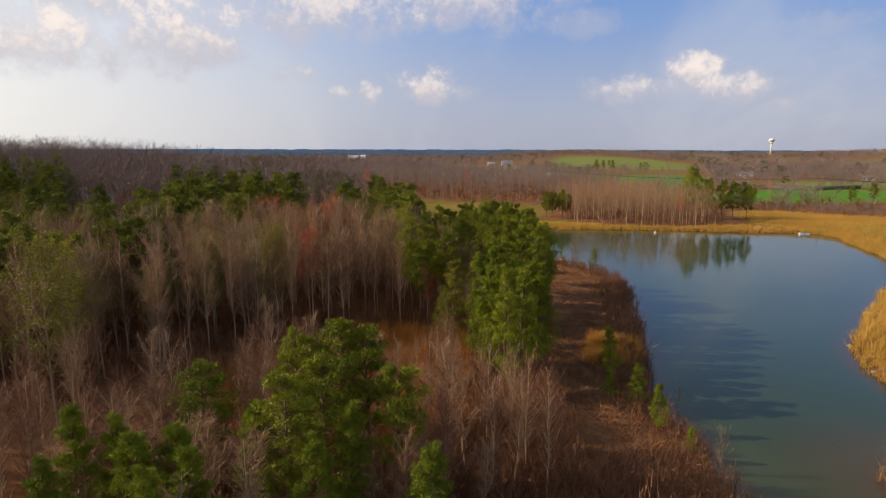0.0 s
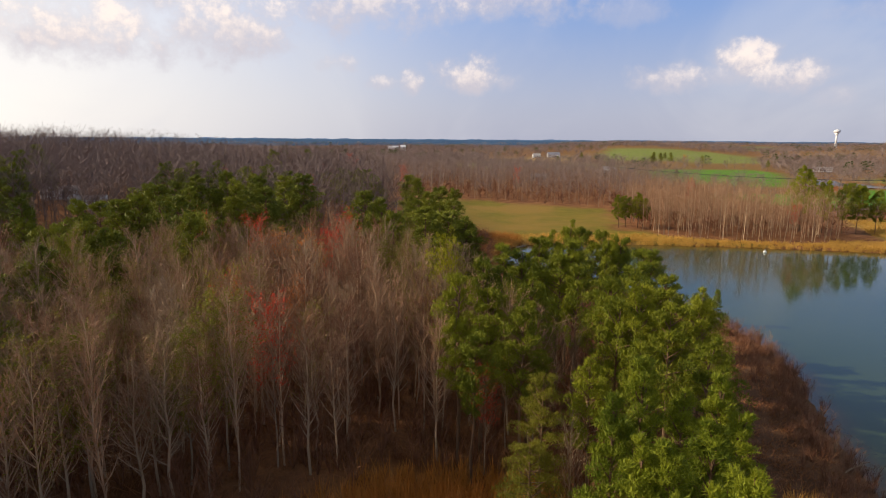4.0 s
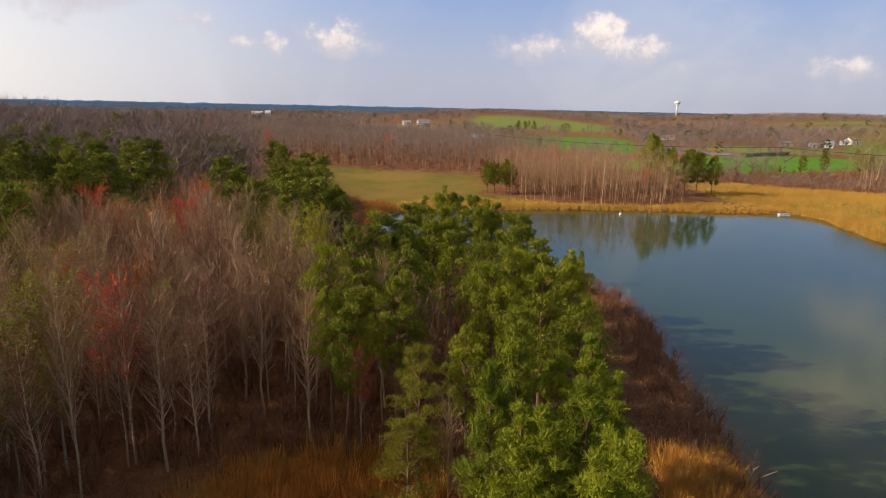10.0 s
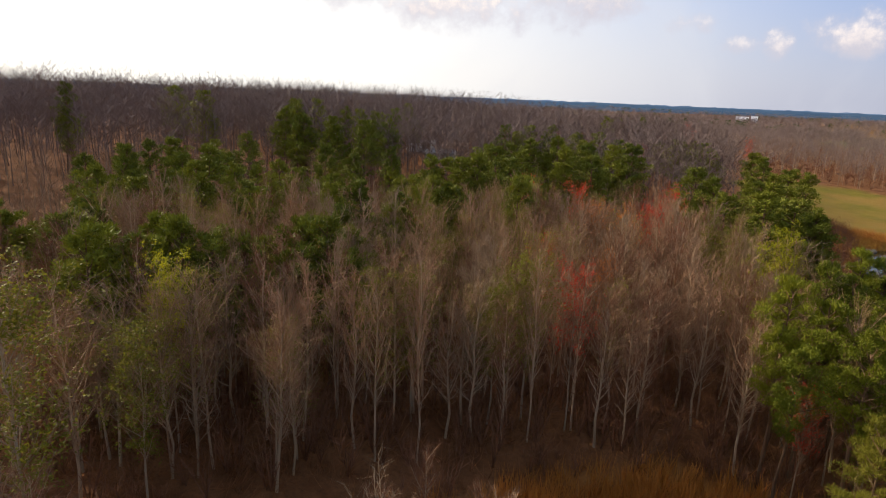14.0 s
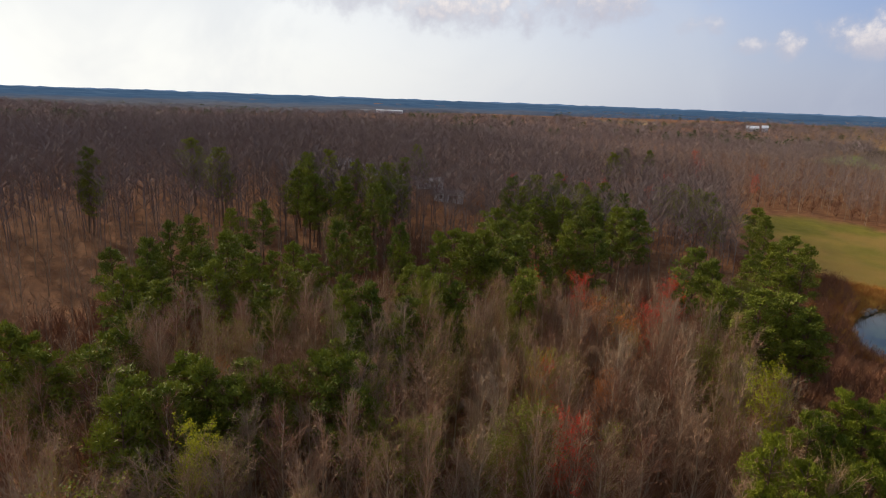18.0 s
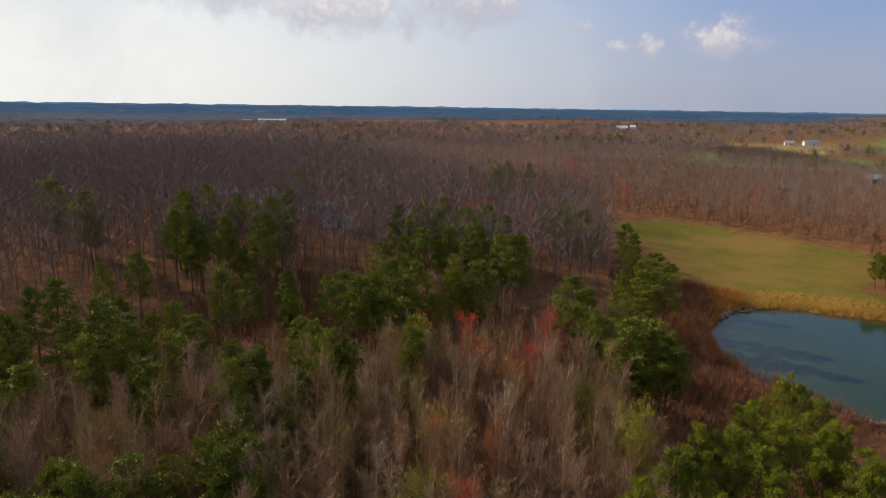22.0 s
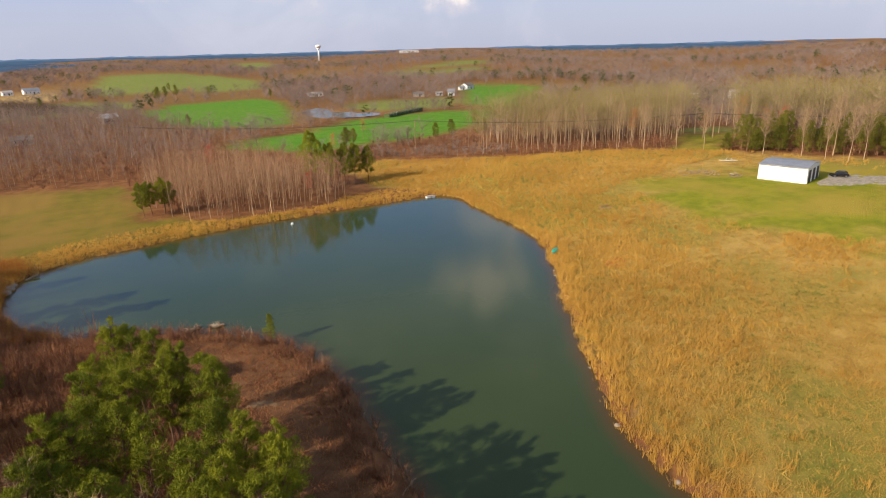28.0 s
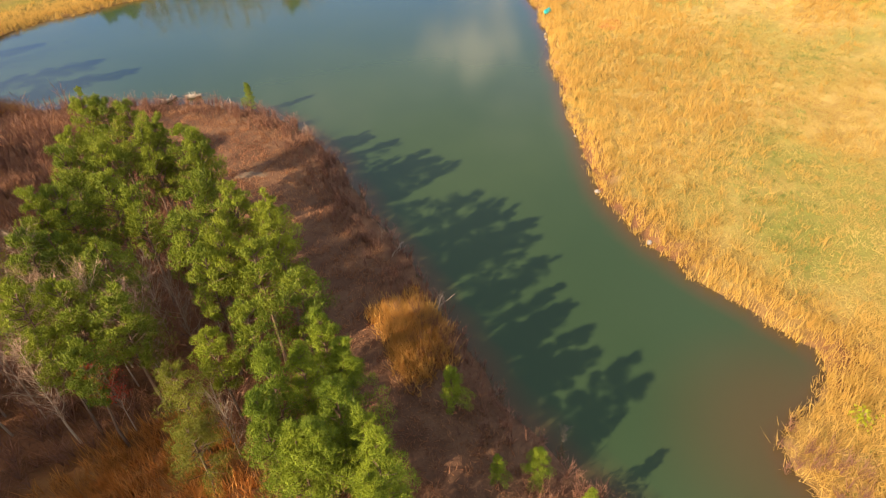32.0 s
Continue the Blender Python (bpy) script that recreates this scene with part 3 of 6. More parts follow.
def ground_material():
    m, tree, bsdf = material("land", 0.95, 0.1)
    place = object_place(tree)
    big, mid, small = noise_node(tree, place, 0.035, 4.0), noise_node(tree, place, 0.3, 5.0, 0.65), noise_node(tree, place, 3.5, 5.0, 0.7)

    def two(a, b, by):
        a, b = (tuple(q * k for q, k in zip(c, WARM)) for c in (a, b))
        return mix_colour(tree, ramp(tree, by, 0.33, 0.68), a, b)

    def speckled(c, dark, amount=0.5):
        return mix_colour(tree, math_node(tree, "MULTIPLY", ramp(tree, small, 0.42, 0.75), amount), c, dark)

    def mask(name):
        n = tree.nodes.new("ShaderNodeAttribute")
        n.attribute_name = name
        s = tree.nodes.new("ShaderNodeSeparateColor")
        link(tree, n.outputs["Color"], s.inputs[0])
        return s.outputs

    one, two_, three = mask("cover_a"), mask("cover_b"), mask("cover_c")
    litter = speckled(two((0.185, 0.082, 0.038), (0.31, 0.15, 0.072), mid), (0.08, 0.042, 0.024))
    straw = speckled(mix_colour(tree, ramp(tree, big, 0.42, 0.62), two((0.36, 0.23, 0.062), (0.51, 0.36, 0.115), mid), (0.27, 0.235, 0.045)), (0.24, 0.14, 0.04))
    lawn = speckled(mix_colour(tree, ramp(tree, big, 0.42, 0.62), two((0.19, 0.225, 0.018), (0.28, 0.285, 0.025), mid), (0.36, 0.27, 0.04)), (0.12, 0.14, 0.03), 0.3)
    olive = speckled(mix_colour(tree, ramp(tree, big, 0.4, 0.62), two((0.155, 0.145, 0.02), (0.215, 0.185, 0.028), mid), (0.28, 0.175, 0.038)), (0.14, 0.11, 0.03), 0.4)
    rust = speckled(two((0.34, 0.15, 0.045), (0.48, 0.24, 0.075), mid), (0.18, 0.08, 0.03))
    bank = speckled(two((0.135, 0.066, 0.036), (0.22, 0.118, 0.064), mid), (0.08, 0.042, 0.024))
    green = two((0.075, 0.235, 0.018), (0.12, 0.295, 0.026), mid)
    pale = two((0.16, 0.22, 0.05), (0.24, 0.27, 0.08), mid)
    tan = two((0.38, 0.27, 0.12), (0.48, 0.35, 0.17), mid)
    mud = two((0.06, 0.04, 0.022), (0.11, 0.07, 0.035), mid)
    c = litter
    for fac, col in ((one[0], straw), (one[1], lawn), (one[2], olive), (two_[0], rust), (two_[1], bank), (two_[2], green), (three[0], pale), (three[1], tan), (three[2], mud)):
        c = mix_colour(tree, fac, c, col)
    link(tree, c, bsdf.inputs["Base Color"])
    bn = tree.nodes.new("ShaderNodeBump")
    bn.inputs["Strength"].default_value, bn.inputs["Distance"].default_value = 0.7, 0.25
    link(tree, small, bn.inputs["Height"])
    link(tree, bn.outputs[0], bsdf.inputs["Normal"])
    return m


def make_ground():
    xs, ys = axis_steps(-60, 130, 1.25, 4700, 1.09), axis_steps(20, 180, 1.25, 4700, 1.09)
    gx, gy = np.meshgrid(xs, ys)
    x, y = gx.ravel(), gy.ravel()
    z = ground_height(x, y)
    nx, ny = len(xs), len(ys)
    i = (np.arange(ny - 1)[:, None] * nx + np.arange(nx - 1)[None]).ravel()
    f = np.concatenate([np.c_[i, i + 1, i + nx + 1], np.c_[i, i + nx + 1, i + nx]])
    me = build_mesh("ground", np.c_[x, y, z], f, np.zeros(len(f), int), [ground_material()], True)
    straw, lawn, olive, rust, bank, green, pale, tan = cover_masks(x, y)
    mud = step(0.10, -0.15, z)
    for name, rgb in (("cover_a", (straw, lawn, olive)), ("cover_b", (rust, bank, green)), ("cover_c", (pale, tan, mud))):
        att = me.color_attributes.new(name, "FLOAT_COLOR", "POINT")
        att.data.foreach_set("color", np.c_[rgb[0], rgb[1], rgb[2], np.ones(len(x))].astype(np.float32).ravel())
    return tagged(new("ground", me), "rolling land with straw fields, lawns and leaf litter", "ground", kind="structure")


def water_material():
    m, tree, bsdf = material("pond_water", 0.085, 0.5)
    bsdf.inputs["IOR"].default_value = 1.33
    place = object_place(tree)
    att = tree.nodes.new("ShaderNodeAttribute")
    att.attribute_name = "shallow"
    sep = tree.nodes.new("ShaderNodeSeparateColor")
    link(tree, att.outputs["Color"], sep.inputs[0])
    deep = mix_colour(tree, ramp(tree, noise_node(tree, place, 0.03, 3.0), 0.35, 0.7), WATER_A, WATER_B)
    c = mix_colour(tree, sep.outputs[0], deep, (0.08, 0.045, 0.014))
    link(tree, c, bsdf.inputs["Base Color"])
    bn = tree.nodes.new("ShaderNodeBump")
    bn.inputs["Strength"].default_value, bn.inputs["Distance"].default_value = 0.10, 0.05
    link(tree, noise_node(tree, place, 1.6, 3.0), bn.inputs["Height"])
    link(tree, bn.outputs[0], bsdf.inputs["Normal"])
    return m


WATER_A, WATER_B = (0.030, 0.050, 0.015), (0.042, 0.062, 0.018)


def make_water(name, loop, spacing, label):
    lo, hi = loop.min(0) - 3, loop.max(0) + 3
    xs, ys = np.arange(lo[0], hi[0], spacing), np.arange(lo[1], hi[1], spacing)
    gx, gy = np.meshgrid(xs, ys)
    x, y = gx.ravel(), gy.ravel()
    sd = edge_distance(loop, x, y)
    nx, ny = len(xs), len(ys)
    i = (np.arange(ny - 1)[:, None] * nx + np.arange(nx - 1)[None]).ravel()
    i = i[np.min([sd[i], sd[i + 1], sd[i + nx], sd[i + nx + 1]], 0) < 0.8]
    f = np.concatenate([np.c_[i, i + 1, i + nx + 1], np.c_[i, i + nx + 1, i + nx]])
    used, inv = np.unique(f.ravel(), return_inverse=True)
    z = np.full(len(used), 0.0 if name == "pond_water" else height(178, 352) + 0.75)
    me = build_mesh(name, np.c_[x[used], y[used], z], inv.reshape(-1, 3), np.zeros(len(f), int), [water_material()], True)
    s = step(-2.6, 0.0, sd[used])
    # the cove at the south end is shallow and rusty
    s = np.maximum(s, 0.75 * step(13, 3, np.hypot(x[used] - 33, y[used] - 36)))
    att = me.color_attributes.new("shallow", "FLOAT_COLOR", "POINT")
    att.data.foreach_set("color", np.c_[s, s, s, np.ones(len(s))].astype(np.float32).ravel())
    return tagged(new(name, me), label, "water", kind="structure")


make_ground()
make_water("pond_water", POND, 1.2, "murky green pond water with a still surface")
make_water("far_pond_water", FAR_POND, 2.0, "grey water of a small farm pond")


# ---- distance: low ridges round the horizon, blue haze painted in ----
def make_backdrop():
    """Wooded distance: one bumpy sheet from the last single trees to the skyline, nearer in the west."""
    n, rows = 540, 34
    ang = np.arange(n + 1) * 2 * np.pi / n
    near = 980 + 900 * step(-0.2, 0.95, np.cos(ang - radians(46)))
    k = np.linspace(0, 1, rows)[:, None] ** 1.3
    dist = near * (1 - k) + 4650 * k
    x, y = np.sin(ang) * dist, np.cos(ang) * dist
    rng = np.random.default_rng(9)
    wave = 2.2 * np.sin(x * 0.009 + np.sin(y * 0.006)) * np.sin(y * 0.011) + 1.4 * np.sin(x * 0.031 + y * 0.017)
    z = 9.0 + 6.5 * k + wave + rng.normal(0, 0.9, x.shape) * (1 + 2 * k)
    z[0] = -8
    z[:, -1], x[:, -1], y[:, -1] = z[:, 0], x[:, 0], y[:, 0]
    i = (np.arange(rows - 1)[:, None] * (n + 1) + np.arange(n)[None]).ravel()
    f = np.concatenate([np.c_[i, i + 1, i + n + 2], np.c_[i, i + n + 2, i + n + 1]])
    m, tree, bsdf = material("haze_painted_woods", 1.0, 0.0)
    place = object_place(tree)
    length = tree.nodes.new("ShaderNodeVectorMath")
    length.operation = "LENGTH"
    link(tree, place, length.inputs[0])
    # Aerial haze painted into the glow: brown nearby, bluer then paler with distance.
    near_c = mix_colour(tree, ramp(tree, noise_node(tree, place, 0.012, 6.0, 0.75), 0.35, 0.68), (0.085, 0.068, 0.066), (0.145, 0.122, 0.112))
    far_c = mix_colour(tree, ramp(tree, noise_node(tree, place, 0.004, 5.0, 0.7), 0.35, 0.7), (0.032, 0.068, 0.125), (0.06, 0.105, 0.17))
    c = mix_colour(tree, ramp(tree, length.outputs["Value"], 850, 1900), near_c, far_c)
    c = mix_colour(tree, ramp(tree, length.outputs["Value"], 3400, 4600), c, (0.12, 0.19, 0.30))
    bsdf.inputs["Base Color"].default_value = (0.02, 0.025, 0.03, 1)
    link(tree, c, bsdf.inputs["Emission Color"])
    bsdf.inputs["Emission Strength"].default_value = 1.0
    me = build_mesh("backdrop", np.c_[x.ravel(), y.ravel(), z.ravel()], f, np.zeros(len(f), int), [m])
    tagged(new("backdrop", me), "glowing backdrop of wooded ridges with blue haze painted in", "backdrop", kind="structure")


make_backdrop()

# ---- woods ----
R = np.random.default_rng(11)


OPEN_CORNER = [(-2, 172), (4, 126), (-3, 112), (-10, 116), (-15, 138), (-24, 176), (-38, 236), (-20, 250)]


def free_of_fields(x, y, margin=1.5):
    ok = np.ones(x.shape, bool)
    for p in [EAST_FIELD, NW_FIELD, CLEARING, BANK, LAWN] + list(GREEN_FIELDS) + list(PALE_FIELDS) + list(TAN_FIELDS):
        ok &= edge_distance(p, x, y) > margin
    ok &= edge_distance(POND, x, y) > 2.0
    ok &= edge_distance(FAR_POND, x, y) > 3.0
    ok &= edge_distance(OPEN_CORNER, x, y) > 0
    ok &= edge_distance(POLE_GAP, x, y) > 0
    return ok


def spots(poly, spacing, seed, jitter=0.45, keep=1.0, margin=1.5):
    """Places on a jittered grid inside a polygon, off the fields and the water."""
    rng = np.random.default_rng(seed)
    p = np.asarray(poly, float)
    lo, hi = p.min(0), p.max(0)
    gx, gy = np.meshgrid(np.arange(lo[0], hi[0], spacing), np.arange(lo[1], hi[1], spacing))
    x = gx.ravel() + rng.uniform(-jitter, jitter, gx.size) * spacing
    y = gy.ravel() + rng.uniform(-jitter, jitter, gx.size) * spacing
    ok = inside(p, x, y) & (rng.random(x.size) < keep)
    x, y = x[ok], y[ok]
    ok = free_of_fields(x, y, margin)
    return x[ok], y[ok]


def stuff(name, soups, x, y, scales, mats, label, category, sink=0.05, seed=1):
    rng = np.random.default_rng(seed)
    z = ground_height(x, y) - sink
    order = rng.permutation(len(x))
    v, f, m = scattered(soups, np.c_[x, y, z][order], rng.uniform(0, 6.28, len(x)), [scales[i] for i in order])
    return tagged(new(name, build_mesh(name, v, f, m, mats)), label, category, kind="stuff")


# single pines: x, y, height
POINT_PINES = [
    (6.6, 93, 14), (8.6, 92, 13.5), (9.6, 89, 13.5), (10.5, 84.6, 13.8), (12, 82.5, 13), (11.6, 80.3, 13.4), (4.1, 87.3, 13.8), (8.9, 82.8, 13.5), (5.6, 83.4, 13.5), (2.8, 85, 13.5),
    (8.9, 74, 13.4), (10.4, 71.6, 13.2), (11.9, 69.4, 12.8), (11.3, 66.5, 13), (6.5, 70.8, 13.2), (8, 67.9, 13.6), (6.2, 67.2, 12.8), (9.1, 65.3, 13), (10.1, 62.4, 12.2), (4.5, 80.1, 13),
    (5.3, 77.3, 12.6), (-0.4, 79.8, 13.6), (1.4, 79.9, 13), (-1.7, 75.1, 13.2), (0, 75.2, 12.6), (1.4, 71.6, 12.5), (-3.4, 71.1, 12.8), (-1.8, 70.3, 12.2), (0.9, 67.3, 12), (6.5, 61.6, 12),
]
EDGE_PINES = [(4.4, 62.8, 10.5), (-3.3, 68.4, 10.5), (-2.3, 66.4, 10.2)]
FRONT_PINES = [(9.2, 58.8, 11.2), (9.6, 56.4, 10.4), (7.2, 57.2, 11), (5.2, 56.9, 12.6), (3.9, 55.6, 11.4), (7.3, 54.2, 11.2), (5.6, 52.8, 10.8), (7.7, 51.8, 10.2), (4.2, 53.4, 10.6), (5.4, 48.2, 11.8), (6.9, 49.6, 11.4)]
START_PINES = [(-7.4, 31.7, 11), (-5.4, 32.7, 11.3), (-3.7, 31.7, 11), (-2.3, 28.8, 10), (-7.3, 27.3, 10), (-5.6, 28.8, 10.6), (-12.7, 31.6, 9), (-4.1, 26.8, 8.8), (-0.1, 24.6, 8.2), (-5.3, 24.8, 8.2), (-8.4, 26.5, 8.6),
               (-15.8, 24.2, 9), (-14.2, 24.4, 8.8), (-12.8, 23.2, 8.6), (-11.1, 23.8, 8.8), (-9.9, 22.6, 8.5), (-15.5, 21.4, 8.2), (-11.2, 21, 8.4)]
# pines in the woods: x, y of each stand
DARK_STAND = [(-62.3, 144), (-61.3, 152.5), (-59.3, 161.6), (-53.7, 159.8), (-47.6, 158), (-40.9, 151.4), (-51.5, 118.4), (-50.7, 125), (-49.9, 132.2), (-45.6, 132.8), (-40.6, 134.1), (-35.8, 132.4), (-32.1, 130.2),
              (-43.4, 106.3), (-41, 110.5), (-36.6, 112.1), (-32.4, 113.7), (-38.9, 102.4), (-43.7, 102), (-56, 150), (-52, 145), (-46, 146), (-50, 153), (-57, 138), (-44, 141)]
CORNER_STAND = [(-41.7, 184.5), (-37.3, 183.1), (-31.6, 178), (-25.5, 165.8), (-17.8, 161.5), (-15.3, 153.9), (-9.6, 140), (-11.3, 134), (-12.6, 126.8), (-7.4, 133.2), (-18.3, 113), (-15.7, 112.1), (-12.9, 103.4), (-6.3, 104.2),
                (-5, 102), (-8, 100.6), (-34, 180), (-29, 172), (-36, 176), (-39, 190)]
RIDGE_STAND = [(-98.3, 119.6), (-100.2, 128.1), (-91.5, 126.2), (-83.3, 108.6), (-80.3, 111.4), (-84.3, 123.7), (-88.6, 134.2), (-88.4, 139.9), (-77, 122.2), (-88.3, 107.6), (-103.8, 165.5), (-71.1, 109.7),
               (-75, 251.8), (-63, 239.9), (-66, 215.3), (-115.1, 82.5), (-124.1, 109.8), (-107.9, 105.5), (-95, 117), (-92, 113), (-86, 130)]
WEST_SCATTER = [(-66.9, 79.6), (-64.5, 75.2), (-58.4, 74.7), (-60.9, 83), (-55.1, 80.1), (-54.3, 75.4), (-61.8, 91.2), (-60.8, 96.1), (-55, 97), (-49.5, 97.8), (-50.5, 105), (-45.8, 101), (-76.4, 74.9), (-76.6, 78.4),
                (-64.8, 64.4), (-70.8, 64.4), (-67.4, 67.2), (-58.3, 63.1), (-61.4, 60.6), (-57.1, 68.4), (-48.6, 69), (-43.4, 75.2), (-41.2, 71.2), (-41, 75.2), (-44.4, 86.2), (-41, 83.9), (-80.2, 93.1), (-63.4, 70.5)]
NEAR_SCATTER = [(-35, 82), (-36.9, 81.6), (-36.4, 76.9), (-37.2, 67.8), (-34.9, 64.1), (-32.1, 63.8), (-33.2, 60.6), (-30.7, 60.5), (-52.8, 55.5), (-50.3, 53.3), (-45.6, 50), (-51.9, 48.4), (-52.3, 47), (-48.2, 48), (-39, 49.4),
                (-36.6, 49.6), (-37.2, 47.6), (-39.6, 53.6), (-37.3, 53.4), (-37.5, 51.4), (-37.7, 58.3), (-34.7, 57.4), (-35.4, 54.9), (-30.9, 89.8), (-29.7, 86.3), (-35.1, 72.6)]
PINE_SOUPS = [pine_tree(40 + i, 14.0, limbs=34, tufts=16, blades=18, low=0.48, width=0.12, needle=0.27, blade=0.056, clump=1.1) for i in range(6)]
pine_kinds = []
for i, (t, c) in enumerate(PINE_SOUPS):
    meshes = t.mesh("pine_trunk", [PINE_BARK]), c.mesh("pine_crown", [PINE_BARK, NEEDLE])
    pine_kinds.append(meshes)


def put_tree(name, meshes, x, y, s, turn, label, group, category="tree"):
    base = new(name)
    base.location, base.rotation_euler, base.scale = (x, y, height(x, y) - 0.05), (0, 0, turn), (s[0], s[0], s[1])
    part("trunk", meshes[0], base)
    part("crown", meshes[1], base)
    return tagged(base, label, category, group)


ot, oc = pine_tree(58, 14.0, limbs=40, tufts=13, blades=20, low=0.25, width=0.17, cone=0.4)
olive_pine = ot.mesh("pine_trunk", [PINE_BARK]), oc.mesh("pine_crown", [PINE_BARK, OLIVE])
young_kinds = [(t.mesh("pine_trunk", [PINE_BARK]), c.mesh("pine_crown", [PINE_BARK, YOUNG_NEEDLE])) for t, c in (pine_tree(50 + i, 12.0, limbs=44, tufts=14, blades=26, low=0.2, width=0.13, needle=0.25, blade=0.038, cone=0.7, clump=1.1) for i in range(4))]
wood_pines = [(t.mesh("pine_trunk", [PINE_BARK]), c.mesh("pine_crown", [PINE_BARK, WOOD_NEEDLE])) for t, c in (pine_tree(60 + i, 14.0, limbs=32, tufts=12, blades=12, low=0.36, width=0.14, needle=0.36, blade=0.12, cone=0.25, clump=1.2) for i in range(6))]
for i, (x, y, h) in enumerate(POINT_PINES):
    put_tree("pine_tree", pine_kinds[i % 6], x, y, (R.uniform(0.82, 1.02), h / 14.0), R.uniform(0, 6.28), "green pine with a rounded crown of needle tufts", "pines by the pond")
for i, (x, y, h) in enumerate(EDGE_PINES + [(1.6, 62.3, 9.5), (0.9, 59.8, 6.5)]):
    put_tree("pine_tree", pine_kinds[i % 6] if i < 3 else olive_pine, x, y, (0.75, h / 14.0), R.uniform(0, 6.28), "slim pine at the edge of the clearing", "pines by the pond")
for i, (x, y, h) in enumerate(FRONT_PINES):
    put_tree("pine_tree", young_kinds[i % 4], x, y, (R.uniform(0.95, 1.15), h / 12.0), R.uniform(0, 6.28), "bright green young pine with a pointed crown", "pines by the pond")
for i, (x, y, h) in enumerate(START_PINES):
    put_tree("pine_tree", young_kinds[i % 4] if i > 6 else pine_kinds[i % 6], x, y, (R.uniform(0.8, 1.0), h / (12.0 if i > 6 else 14.0)), R.uniform(0, 6.28), "green pine in rusty brush", "pines in the brush")
prng = np.random.default_rng(19)
for stand, lo, hi, wide in ((DARK_STAND, 13, 15, 1.3), (CORNER_STAND, 12, 14, 1.25), (RIDGE_STAND, 14, 16, 1.25), (WEST_SCATTER, 11.5, 13.5, 1.1), (NEAR_SCATTER, 11.5, 13.5, 1.1)):
    for i, (x, y) in enumerate(stand):
        put_tree("pine_tree", wood_pines[i % 6], x, y, (wide * prng.uniform(0.85, 1.2), prng.uniform(lo, hi) / 14.0), prng.uniform(0, 6.28), "dark green pine standing among leafless woods", "pines in the woods")
        if prng.random() < 0.6:
            put_tree("pine_tree", wood_pines[(i + 3) % 6], x + prng.normal(0, 2.2), y + prng.normal(0, 2.2), (wide * prng.uniform(0.6, 0.95), prng.uniform(lo * 0.65, lo) / 14.0), prng.uniform(0, 6.28), "smaller dark green pine among leafless woods", "pines in the woods")

# leafless trees near the pond, one thing each
BARE_SOUPS = [bare_tree(70 + i, 13.0, limbs=38, twigs=22, spread=0.165, low=0.24, lean=0.05, thick=1.1) for i in range(7)]
bare_kinds = [(t.mesh("bare_trunk", [PALE_BARK]), c.mesh("bare_crown", [PALE_BARK, (TWIG, TWIG_RED, TWIG_PALE, TWIG, TWIG_RED, TWIG, TWIG_PALE)[i]])) for i, (t, c) in enumerate(BARE_SOUPS)]
haze_kinds = [(t.mesh("bare_trunk", [PALE_BARK]), c.mesh("bare_crown", [PALE_BARK, TWIG, (OLIVE, BUD_HAZE)[i % 2]])) for i, (t, c) in enumerate(bare_tree(80 + i, 13.0, limbs=34, twigs=18, spread=0.18, low=0.26, lean=0.05, leaf=1300, leaf_size=0.085, leaf_low=0.4) for i in range(4))]
NEAR_WOOD = [(-34, 36), (-16, 62), (-8, 68), (2, 68.5), (0, 76), (-6, 84), (-8, 100), (-24, 110), (-46, 92), (-56, 60), (-48, 40)]
bx, by = spots(NEAR_WOOD, 2.7, 21)
near_d = np.hypot(bx + 1.5, by - 32)
pick = np.argsort(near_d)[:290]
for n, i in enumerate(pick):
    h = R.uniform(9.5, 14.0)
    if R.random() < (0.32 if bx[i] < -18 else 0.12):
        put_tree("budding_tree", haze_kinds[n % 4], bx[i], by[i], (R.uniform(0.7, 1.1), h / 13.0), R.uniform(0, 6.28), "slender tree with a thin olive haze of buds", "leafless trees")
    else:
        put_tree("bare_tree", bare_kinds[n % 7], bx[i], by[i], (R.uniform(0.7, 1.15), h / 13.0), R.uniform(0, 6.28), "slender leafless tree with a pale trunk and brown twigs", "leafless trees")

# low rusty saplings round the clearing
SAPLINGS = [(-34, 22), (-18, 8), (-8, 16), (2, 30), (8, 34), (5, 44), (-4, 36), (-16, 42), (-34, 36)]
ax_, ay_ = spots(SAPLINGS, 2.3, 22)
for n in range(len(ax_)):
    put_tree("bare_sapling", bare_kinds[(1, 4, 0)[n % 3]], ax_[n], ay_[n], (R.uniform(0.55, 0.85), R.uniform(5.0, 9.0) / 13.0), R.uniform(0, 6.28), "rusty leafless sapling in brush", "leafless saplings")

crng = np.random.default_rng(44)
for n in range(46):
    x, y = crng.uniform(-16, 1.5), crng.uniform(37, 51)
    put_tree("bare_sapling", bare_kinds[(1, 4, 0)[n % 3]], x, y, (crng.uniform(0.5, 0.75), crng.uniform(4.5, 7.5) / 13.0), crng.uniform(0, 6.28), "rusty leafless sapling in tall grass", "leafless saplings")

